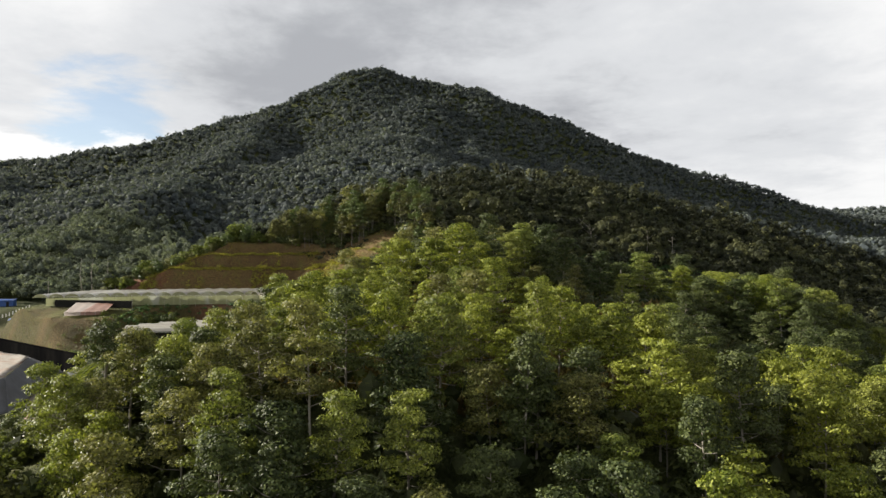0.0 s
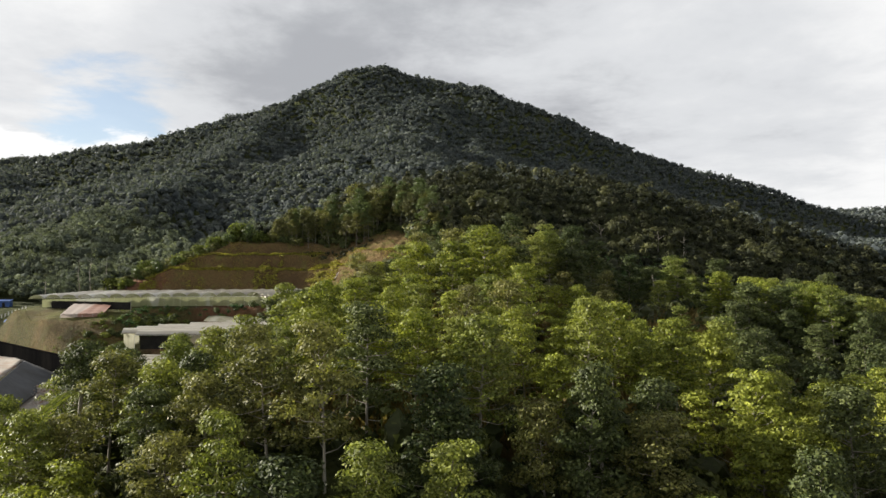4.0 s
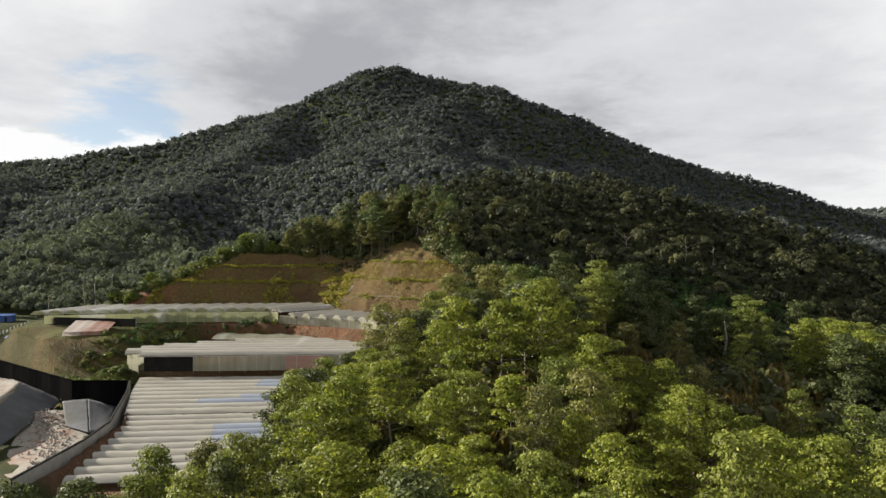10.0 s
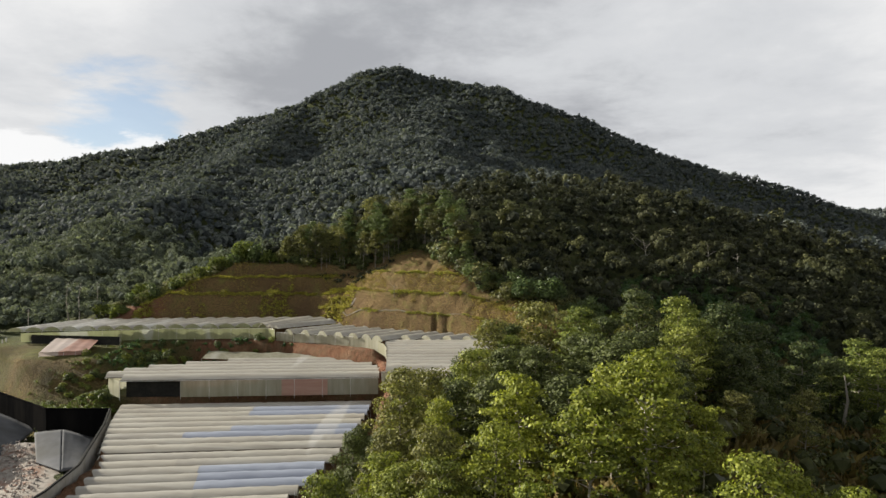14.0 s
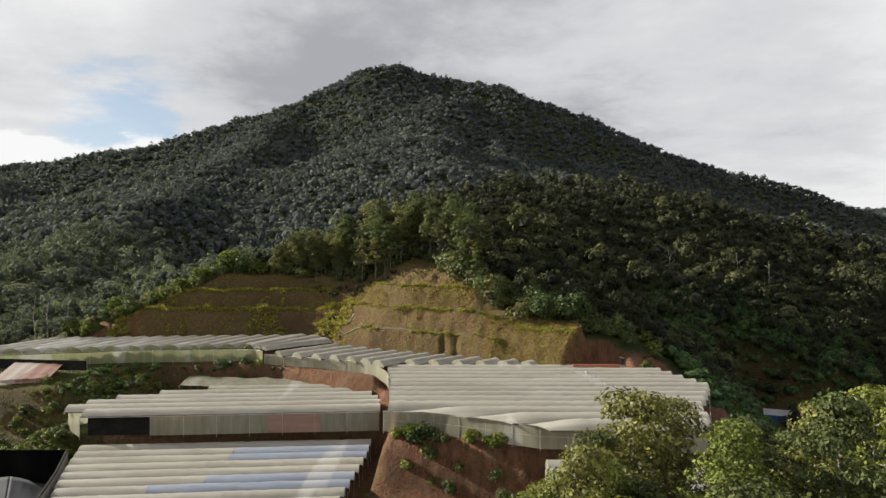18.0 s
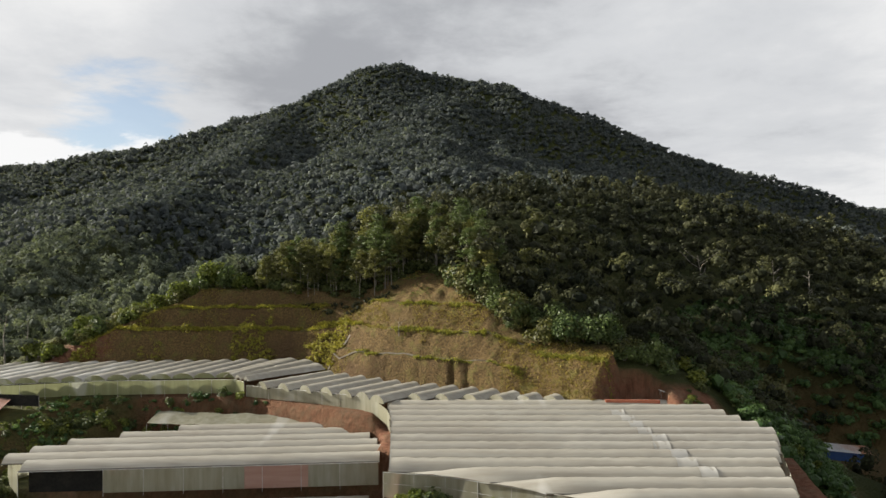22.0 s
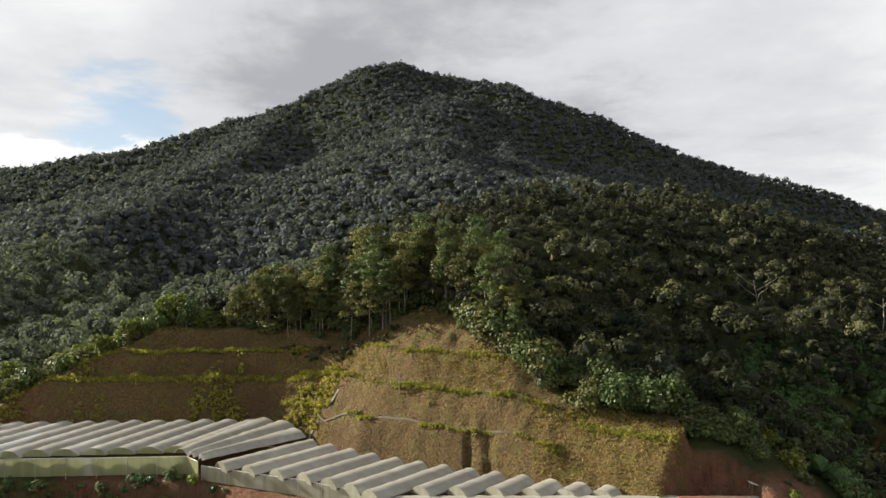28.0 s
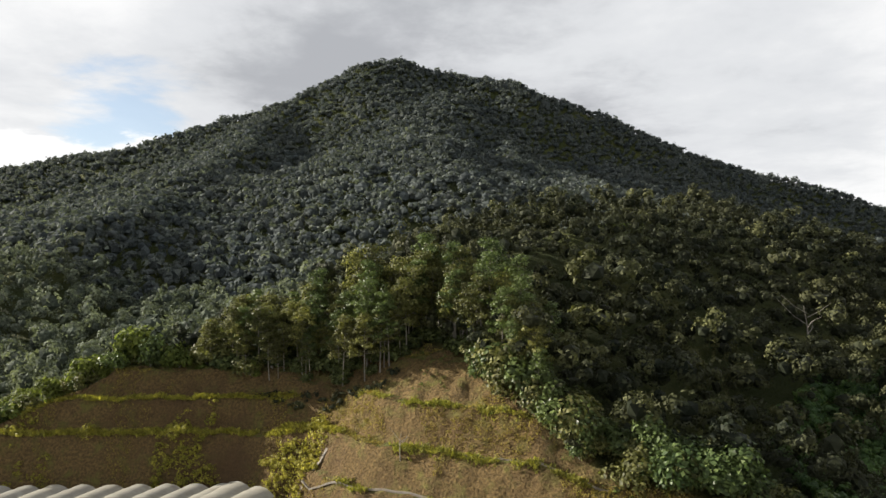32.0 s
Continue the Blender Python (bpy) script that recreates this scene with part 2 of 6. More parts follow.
def ground_material():
    """Red subsoil on steep cuts, grass and litter on flatter ground."""
    def build(nt, n, l, out):
        geo = n("ShaderNodeNewGeometry")
        sep = n("ShaderNodeSeparateXYZ")
        l(geo.outputs["True Normal"], sep.inputs[0])
        slope = sep.outputs[2]
        a = n("ShaderNodeAttribute")
        a.attribute_name = "bare"
        bare = a.outputs["Fac"]
        a2 = n("ShaderNodeAttribute")
        a2.attribute_name = "bank"
        bank = a2.outputs["Fac"]
        big, mid = nnoise(n, l, 0.05, 5, 0.6), nnoise(n, l, 0.35, 6, 0.65)
        fine, streak = nnoise(n, l, 2.2, 5, 0.65), nnoise(n, l, 1.1, 5, 0.65, stretch=(1, 1, 0.12))
        red = nmix(n, l, nrange(n, l, streak, 0.3, 0.7), (0.11, 0.045, 0.026), (0.27, 0.13, 0.08))
        red = nmix(n, l, nrange(n, l, mid, 0.45, 0.75, 0, 0.7), red, (0.19, 0.14, 0.09))
        litter = nmix(n, l, nrange(n, l, fine, 0.3, 0.7), (0.020, 0.030, 0.009), (0.055, 0.065, 0.02))
        grass = nmix(n, l, nrange(n, l, mid, 0.35, 0.7), (0.07, 0.08, 0.022), (0.17, 0.16, 0.045))
        soilgrass = nmix(n, l, nrange(n, l, fine, 0.35, 0.65), (0.080, 0.054, 0.025), (0.215, 0.146, 0.062))
        dry = nmix(n, l, nrange(n, l, mid, 0.50, 0.74), soilgrass, grass)
        dry = nmix(n, l, nrange(n, l, slope, 0.90, 0.97), dry, grass)
        dry = nmix(n, l, nrange(n, l, big, 0.50, 0.66, 0, 0.75), dry, (0.10, 0.062, 0.034))
        c = nmix(n, l, nrange(n, l, big, 0.45, 0.62), litter, nmix(n, l, 0.4, litter, grass))
        c = nmix(n, l, bank, c, dry)
        c = nmix(n, l, bare, c, red)
        p = n("ShaderNodeBsdfPrincipled")
        l(c, p.inputs["Base Color"])
        p.inputs["Roughness"].default_value = 0.95
        p.inputs["Specular IOR Level"].default_value = 0.15
        rough = n("ShaderNodeMath")
        rough.operation = "ADD"
        l(fine, rough.inputs[0]), l(mid, rough.inputs[1])
        l(nbump(n, l, rough.outputs[0], 1.0, 1.3), p.inputs["Normal"])
        l(p.outputs[0], out.inputs[0])
    return material("earth", build)


M_GROUND = ground_material()
M_LEAF_BRIGHT = leaf_material("leaf_bright", (0.088, 0.122, 0.02), (0.18, 0.212, 0.034), (0.22, 0.212, 0.04), 0.5, 0.36)
M_LEAF_GREEN = leaf_material("leaf_green", (0.068, 0.099, 0.022), (0.162, 0.188, 0.04), (0.20, 0.198, 0.046), 0.5, 0.3)
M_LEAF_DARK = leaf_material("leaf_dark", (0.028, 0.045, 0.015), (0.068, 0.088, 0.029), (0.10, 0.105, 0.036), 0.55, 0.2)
M_LEAF_OLIVE = leaf_material("leaf_olive", (0.07, 0.079, 0.025), (0.145, 0.15, 0.045), (0.172, 0.155, 0.052), 0.5, 0.3)
# distance haze is put into these two pale grey-blue leaf colours
M_WOOD_FAR_HAZED = leaf_material("forest_far_hazed", (0.056, 0.069, 0.075), (0.145, 0.165, 0.15), (0.125, 0.13, 0.11), 0.8, 0.22, tint=True, spec=0.05)
M_WOOD_VALLEY_HAZED = leaf_material("forest_valley_hazed", (0.064, 0.080, 0.066), (0.215, 0.24, 0.175), (0.175, 0.186, 0.13), 0.8, 0.22, tint=True, spec=0.05)
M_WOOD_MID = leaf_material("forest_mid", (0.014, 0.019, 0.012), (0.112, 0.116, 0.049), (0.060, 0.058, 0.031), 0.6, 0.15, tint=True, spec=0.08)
M_SCRUB = leaf_material("scrub_leaf", (0.05, 0.085, 0.018), (0.12, 0.16, 0.03), (0.16, 0.15, 0.04), 0.55, 0.3, tint=True)
M_GRASS = leaf_material("grass_blade", (0.165, 0.172, 0.03), (0.32, 0.295, 0.05), (0.31, 0.26, 0.066), 0.6, 0.35, tint=True)
M_WEED = leaf_material("weed_leaf", (0.105, 0.115, 0.025), (0.27, 0.262, 0.048), (0.24, 0.20, 0.058), 0.6, 0.35, tint=True)
M_UNDER = leaf_material("undergrowth_leaf", (0.026, 0.040, 0.013), (0.12, 0.14, 0.034), (0.10, 0.088, 0.036), 0.5, 0.25, tint=True)
M_GRASS_BROWN = leaf_material("grass_brown", (0.085, 0.062, 0.026), (0.17, 0.125, 0.05), (0.16, 0.135, 0.045), 0.7, 0.3, tint=True)
M_BARK = rough_material("bark", ((0.16, 0.14, 0.115), (0.34, 0.31, 0.27), (0.10, 0.09, 0.07)), 1.5, 0.9, 0.5, 0.04, (1, 1, 0.2))
M_FILM = film_material("film_white", (0.425, 0.412, 0.37), (0.31, 0.288, 0.245), 0.22)
M_FILM_NEW = film_material("film_new", (0.485, 0.485, 0.47), (0.39, 0.38, 0.355), 0.22)
M_FILM_WALL = film_material("film_wall", (0.42, 0.42, 0.34), (0.27, 0.26, 0.18), 0.35, (1, 1, 0.1), 0.3, 0.22)
M_FILM_GREEN = film_material("film_green", (0.37, 0.39, 0.22), (0.27, 0.28, 0.14), 0.35, (1, 1, 0.1), 0.4, 0.15)
M_FILM_BLUE = film_material("film_blue", (0.36, 0.40, 0.49), (0.26, 0.29, 0.37), 0.3)
M_FILM_PINK = film_material("film_pink", (0.40, 0.25, 0.205), (0.30, 0.16, 0.12), 0.3)
M_STEEL = rough_material("galvanised", ((0.45, 0.45, 0.44), (0.6, 0.6, 0.58), (0.35, 0.3, 0.26)), 3.0, 0.5, 0.1, 0.01, None, 0.6)
M_BLACK = rough_material("black_liner", ((0.0035, 0.0035, 0.004), (0.006, 0.006, 0.006), (0.010, 0.0095, 0.009)), 0.8, 0.9, 0.3, 0.05, (1, 1, 0.3), spec=0.0)
M_LINER = rough_material("grey_liner", ((0.085, 0.089, 0.097), (0.112, 0.114, 0.12), (0.07, 0.07, 0.068)), 0.5, 0.8, 0.3, 0.08, spec=0.1)
M_CONCRETE = rough_material("concrete", ((0.26, 0.25, 0.22), (0.36, 0.35, 0.32), (0.19, 0.17, 0.14)), 0.9, 0.85, 0.3, 0.03)
M_DRAIN = rough_material("old_concrete", ((0.17, 0.145, 0.115), (0.27, 0.24, 0.20), (0.12, 0.09, 0.06)), 1.2, 0.9, 0.3, 0.03)
M_DARK = rough_material("shade_net", ((0.012, 0.012, 0.012), (0.022, 0.022, 0.02), (0.03, 0.028, 0.024)), 2.0, 0.9, 0.2, 0.02, spec=0.08)
M_BLUE = rough_material("blue_sheet", ((0.02, 0.06, 0.22), (0.03, 0.09, 0.30), (0.04, 0.07, 0.16)), 1.0, 0.5, 0.1, 0.02)
M_ZINC = rough_material("zinc_roof", ((0.42, 0.45, 0.50), (0.55, 0.57, 0.60), (0.38, 0.22, 0.15)), 0.6, 0.45, 0.1, 0.02, None, 0.3)
M_RUST = rough_material("rusty_roof", ((0.24, 0.10, 0.055), (0.36, 0.19, 0.12), (0.42, 0.36, 0.30)), 0.8, 0.7, 0.2, 0.02)
M_STONE = rough_material("rubble", ((0.19, 0.165, 0.14), (0.30, 0.275, 0.24), (0.20, 0.11, 0.07)), 1.2, 0.9, 0.5, 0.1)
M_WHITE = rough_material("white_paint", ((0.68, 0.67, 0.63), (0.78, 0.77, 0.74), (0.5, 0.47, 0.42)), 1.5, 0.6, 0.1, 0.01)
M_POLE = rough_material("weathered_pole", ((0.26, 0.24, 0.21), (0.36, 0.33, 0.29), (0.2, 0.17, 0.14)), 2.0, 0.85, 0.3, 0.02)
M_GRASS_DRY = leaf_material("grass_dry", (0.15, 0.115, 0.035), (0.30, 0.235, 0.06), (0.32, 0.27, 0.08), 0.7, 0.3, tint=True)
M_LEAF_EDGE = leaf_material("leaf_edge", (0.05, 0.057, 0.021), (0.112, 0.118, 0.039), (0.14, 0.13, 0.046), 0.5, 0.3)
M_LEAF_BUSH = leaf_material("leaf_bush", (0.038, 0.064, 0.022), (0.082, 0.115, 0.038), (0.11, 0.13, 0.045), 0.4, 0.25)
M_LEAF_LIGHT = leaf_material("leaf_light", (0.062, 0.088, 0.022), (0.115, 0.145, 0.036), (0.145, 0.15, 0.04), 0.6, 0.35, spec=0.08)
M_YOUNG = leaf_material("young_leaf", (0.035, 0.074, 0.028), (0.13, 0.20, 0.055), (0.105, 0.16, 0.045), 0.45, 0.25, tint=True)
M_BARK_PALE = rough_material("pale_bark", ((0.16, 0.145, 0.12), (0.27, 0.25, 0.215), (0.11, 0.095, 0.08)), 1.5, 0.9, 0.4, 0.03, (1, 1, 0.2))
M_RUBBLE = rough_material("rubbish", ((0.20, 0.18, 0.16), (0.40, 0.38, 0.35), (0.22, 0.11, 0.07)), 0.9, 0.85, 0.4, 0.08, None, 0.0, 0.6)
M_FILM_GREY = film_material("film_grey", (0.42, 0.42, 0.40), (0.30, 0.29, 0.26), 0.2)
M_TANK = rough_material("tank_plastic", ((0.22, 0.20, 0.19), (0.28, 0.26, 0.25), (0.17, 0.15, 0.13)), 1.2, 0.5, 0.1, 0.01)
M_REDWALL = rough_material("red_wall", ((0.30, 0.09, 0.05), (0.38, 0.14, 0.08), (0.22, 0.10, 0.07)), 1.0, 0.85, 0.3, 0.03)
M_GUTTER = rough_material("gutter_metal", ((0.07, 0.068, 0.06), (0.12, 0.115, 0.10), (0.09, 0.07, 0.05)), 1.5, 0.7, 0.1, 0.01)

# ---- mesh helpers ----
RNG = np.random.default_rng(7)


def mesh_np(name, verts, faces, mat, smooth=False, attrs=None):
    """A mesh from arrays: faces all with the same number of corners."""
    verts, faces = np.asarray(verts, np.float32), np.asarray(faces, np.int32)
    me = bpy.data.meshes.new(name)
    k = faces.shape[1]
    me.vertices.add(len(verts)), me.loops.add(faces.size), me.polygons.add(len(faces))
    me.vertices.foreach_set("co", verts.ravel())
    me.loops.foreach_set("vertex_index", faces.ravel())
    me.polygons.foreach_set("loop_start", np.arange(len(faces), dtype=np.int32) * k)
    me.polygons.foreach_set("use_smooth", np.full(len(faces), smooth))
    for key, values in (attrs or {}).items():
        a = me.attributes.new(key, "FLOAT", "POINT")
        a.data.foreach_set("value", np.asarray(values, np.float32))
    me.update(calc_edges=True)
    me.materials.append(mat)
    return me


def part(name, me, parent, label=""):
    ob = new(name, me)
    ob.parent = parent
    return tagged(ob, label)


def bm_mesh(name, bm, mat, smooth=False):
    me = bpy.data.meshes.new(name)
    bm.normal_update()
    for f in bm.faces:
        f.smooth = smooth
    bm.to_mesh(me)
    bm.free()
    me.materials.append(mat)
    return me


def box(bm, size, at, turn=0.0, bevel=0.0):
    """A box standing on at, turned about z."""
    r = bmesh.ops.create_cube(bm, size=1.0)["verts"]
    bmesh.ops.transform(bm, matrix=Matrix.LocRotScale((at[0], at[1], at[2] + size[2] / 2), Euler((0, 0, turn)), size), verts=r)
    if bevel:
        edges = list({e for v in r for e in v.link_edges})
        bmesh.ops.bevel(bm, geom=edges, offset=bevel, segments=1, affect="EDGES")


def tube_arrays(points, radii, sides=6):
    """A tapered tube along points, with closed ends left open."""
    pts = [Vector(p) for p in points]
    vs, fs = [], []
    for i, p in enumerate(pts):
        d = (pts[min(i + 1, len(pts) - 1)] - pts[max(i - 1, 0)]).normalized()
        side = d.cross(Vector((0.31, 0.95, 0.02))).normalized()
        other = d.cross(side)
        for k in range(sides):
            a = 2 * math.pi * k / sides
            vs.append(p + radii[i] * (math.cos(a) * side + math.sin(a) * other))
    for i in range(len(pts) - 1):
        for k in range(sides):
            a, b = i * sides + k, i * sides + (k + 1) % sides
            fs.append((a, b, b + sides, a + sides))
    return np.array([tuple(v) for v in vs]), np.array(fs)


def join_arrays(pieces):
    vs, fs, base = [], [], 0
    for v, f in pieces:
        vs.append(v), fs.append(f + base)
        base += len(v)
    return np.concatenate(vs), np.concatenate(fs)


def tube(name, points, radius, mat, sides=6):
    return mesh_np(name, *tube_arrays(points, [radius] * len(points), sides), mat, True)


def noise2(x, y, scale, seed=0, octaves=4):
    """Smooth value noise on arrays, -1 to 1."""
    out, amp, total = np.zeros(np.shape(x)), 1.0, 0.0
    for o in range(octaves):
        r = np.random.default_rng(seed * 31 + o).random((64, 64)) * 2 - 1
        u, v = np.asarray(x) / scale * 2 ** o + 17.3 * seed + 1000, np.asarray(y) / scale * 2 ** o + 9.1 * seed + 1000
        i, j = np.floor(u).astype(int), np.floor(v).astype(int)
        fu, fv = u - i, v - j
        fu, fv = fu * fu * (3 - 2 * fu), fv * fv * (3 - 2 * fv)
        a, b, c, d = r[i % 64, j % 64], r[(i + 1) % 64, j % 64], r[i % 64, (j + 1) % 64], r[(i + 1) % 64, (j + 1) % 64]
        out += amp * ((a * (1 - fu) + b * fu) * (1 - fv) + (c * (1 - fu) + d * fu) * fv)
        total += amp
        amp *= 0.5
    return out / total


# ---- the lie of the land ----
def ease(lo, hi, v):
    t = np.clip((v - lo) / (hi - lo), 0, 1)
    return t * t * (3 - 2 * t)


def ridge(x, y, line, slope, flat=0.0):
    """Height of a ridge that falls off to both sides of a line of (x, y, z)."""
    best = np.full(np.shape(x), -1e9)
    for (x0, y0, z0), (x1, y1, z1) in zip(line, line[1:]):
        dx, dy = x1 - x0, y1 - y0
        t = np.clip(((x - x0) * dx + (y - y0) * dy) / (dx * dx + dy * dy), 0, 1)
        d = np.hypot(x - x0 - t * dx, y - y0 - t * dy)
        best = np.maximum(best, z0 + t * (z1 - z0) - slope * (np.hypot(np.maximum(d - flat, 0), 6) - 6))
    return best


def inside(x, y, poly):
    """Signed distance to a polygon: minus inside."""
    x, y = np.asarray(x, float), np.asarray(y, float)
    d, hit = np.full(x.shape, 1e9), np.zeros(x.shape, bool)
    for (x0, y0), (x1, y1) in zip(poly, poly[1:] + poly[:1]):
        dx, dy = x1 - x0, y1 - y0
        t = np.clip(((x - x0) * dx + (y - y0) * dy) / (dx * dx + dy * dy), 0, 1)
        d = np.minimum(d, np.hypot(x - x0 - t * dx, y - y0 - t * dy))
        if dy:
            hit ^= ((y0 > y) != (y1 > y)) & (x < dx * (y - y0) / dy + x0)
    return np.where(hit, -d, d)


SKYLINE = [(-1300, 1200, 198), (-900, 1130, 208), (-700, 1080, 201), (-560, 1030, 199), (-457, 1009, 206), (-375, 1059, 249), (-284, 1138, 300), (-170, 1215, 364), (-108, 1250, 376), (-45, 1240, 364), (52, 1222, 338), (198, 1215, 276), (372, 1225, 210), (586, 1235, 160), (718, 1238, 120), (850, 1240, 98), (1146, 1200, 62), (1500, 1150, 50)]
FRONT_SPUR = [(-108, 1250, 376), (-40, 1100, 298), (34, 965, 216), (62, 700, 135), (66, 560, 104)]
LEFT_SPUR = [(-284, 1138, 296), (-265, 820, 178), (-240, 560, 104), (-222, 440, 74), (-205, 350, 50)]
LEFT_LOW = [(-700, 1080, 190), (-520, 700, 120), (-400, 480, 74), (-330, 380, 50)]
RIGHT_SPUR = [(160, 1205, 250), (145, 900, 142), (115, 640, 96), (98, 540, 82)]
MID_HILL = [(-28, 280, 66), (-24, 330, 81), (15, 390, 95), (66, 440, 101), (130, 470, 93), (210, 500, 74), (300, 520, 58)]
SHOULDER = [(-28, 282, 66), (-62, 290, 64), (-108, 290, 57), (-140, 284, 47)]
EAST_RIB = [(66, 440, 99), (85, 360, 64), (80, 320, 48), (62, 285, 36)]
NEAR_HILL = [(-6, 47, 50.3), (-5, 56, 51), (-2, 67, 51.5), (1, 77, 53.5), (5, 87, 55), (9, 91, 54.5), (2, 94, 53)]
NEAR_SHELF = [(5, 50, 50), (11, 64, 50), (16, 80, 52.5), (24, 92, 52.5), (33, 87, 48.5), (43, 96, 49.5), (60, 112, 44)]
NEAR_SOUTH = [(10, 44, 48.5), (24, 44, 45.5), (31, 62, 45.5), (37, 84, 48.5)]
NEAR_WEST = [(-22, 40, 46.5), (-20, 48, 48), (-15.5, 60, 46.5), (-12.5, 76, 47.5), (-10, 85, 49.5), (-11, 91, 47)]
NEAR_SPUR = [(40, 122, 36), (58, 142, 42), (80, 170, 38)]
MOUNTAIN_FACE = [(-108, 1250, 372), (-60, 900, 205), (-20, 710, 140), (-90, 600, 92), (-130, 480, 60), (-150, 400, 46)]
EAST_END = [(14, 246, 51), (24, 243, 48), (33, 238, 42.5)]
FAR_RIDGE = [(900, 3000, 150), (1700, 2900, 215), (2300, 2900, 250), (3200, 3000, 190)]
TOE = [(-160, 262), (-62, 266), (-51, 262), (-38, 250.5), (-9, 238.5), (9, 227), (21, 220)]
PAD_BACK = [(-146, 231), (-122, 235.8), (-101, 240.6), (-70, 242), (-62, 240.5), (-28, 222), (9, 222), (-9, 240), (-38, 252), (-51, 264), (-62, 267), (-146, 264)]
PAD_RIGHT = [(-28, 183), (0, 175.5), (33, 169.5), (40, 176), (46, 205), (39, 229), (24, 222), (10, 228), (-29, 229)]
PAD_MID = [(-103, 203), (-92, 200), (-28, 208), (-29, 226), (-48, 236), (-88, 238)]
PAD_LOW = [(-93, 200), (-29, 206), (-28, 185), (-31, 160), (-40, 128), (-72, 128), (-87, 184)]
PAD_FRONT = [(3, 174), (47, 172), (50, 148), (2, 150)]
PAD_CLIFF = [(-25, 178), (2, 172), (2, 148), (-22, 148)]
PAD_RED = [(-129, 220), (-111, 223), (-111, 231), (-129, 230)]
PAD_WEST = [(-330, 285), (-182, 262), (-166, 255), (-154, 260), (-152, 275), (-330, 310)]
PAD_YARD = [(72, 236), (104, 228), (114, 262), (78, 272)]
POND = [(-92.5, 197), (-108, 196.5), (-137, 218), (-172, 244.2), (-225, 200), (-150, 105), (-72, 105), (-73, 132), (-76.5, 158), (-86.5, 183)]


def toe_distance(x, y):
    d, sign = np.full(np.shape(x), 1e9), np.ones(np.shape(x))
    for (x0, y0), (x1, y1) in zip(TOE, TOE[1:]):
        dx, dy = x1 - x0, y1 - y0
        t = np.clip(((x - x0) * dx + (y - y0) * dy) / (dx * dx + dy * dy), 0, 1)
        e = np.hypot(x - x0 - t * dx, y - y0 - t * dy)
        s = np.where(dx * (y - y0) - dy * (x - x0) > 0, 1.0, -1.0)
        near = e < d
        d, sign = np.where(near, e, d), np.where(near, s, sign)
    return d * sign


def bank_profile(x, d):
    left = np.interp(d, [-2, 0, 3.4, 7.0, 9.0, 11.0, 13.2, 16.2, 24], [39.5, 39.6, 44.8, 51.7, 52.0, 57.5, 57.8, 62.3, 64])
    mid = np.interp(d, [-2, 0, 1.4, 3.9, 5.9, 9.4, 11.5, 15.8, 17.9, 25, 32], [39.5, 39.7, 42.4, 47.5, 47.8, 53.6, 53.9, 59.7, 60.1, 66.0, 68])
    right = np.interp(d, [-2, 0, 2.9, 8.4, 11, 22], [39.5, 39.8, 41.9, 49.3, 50, 56])
    a, b = ease(-62, -44, x), ease(-8, 8, x)
    return left * (1 - a) + a * (mid * (1 - b) + right * b)


def wild(x, y):
    """The hills before people cut into them."""
    k = 7.0
    base = 25 - 8 * ease(30, 75, x) - 6 * ease(0, -60, y) + 12 * ease(-120, -220, x) * ease(150, 300, y) + np.clip((y - 300) * 0.06, 0, 60)
    near = np.max([ridge(x, y, NEAR_HILL, 0.75, 5), ridge(x, y, NEAR_SHELF, 0.72, 4), ridge(x, y, NEAR_SOUTH, 0.70, 3), ridge(x, y, NEAR_WEST, 0.90, 2)], axis=0)
    tents = [base, ridge(x, y, SKYLINE, 0.74, 14), ridge(x, y, FRONT_SPUR, 0.66), ridge(x, y, LEFT_SPUR, 0.40), ridge(x, y, LEFT_LOW, 0.34), ridge(x, y, RIGHT_SPUR, 0.34),
             ridge(x, y, MID_HILL, 0.46, 6), ridge(x, y, SHOULDER, 0.55, 3), ridge(x, y, EAST_RIB, 0.5, 4), near, ridge(x, y, NEAR_SPUR, 0.50, 3), ridge(x, y, MOUNTAIN_FACE, 0.36, 30), ridge(x, y, EAST_END, 0.6, 3), ridge(x, y, FAR_RIDGE, 0.25)]
    top = np.max(tents, axis=0)
    z = top + k * np.log(np.sum([np.exp(np.clip((t - top) / k, -50, 0)) for t in tents], axis=0)) * 0.5
    far = ease(250, 700, y)
    return z + noise2(x, y, 90, 2, 4) * (2 + 12 * far) + noise2(x, y, 230, 9, 2) * 16 * far + noise2(x, y, 17, 5, 3) * (0.7 + far)


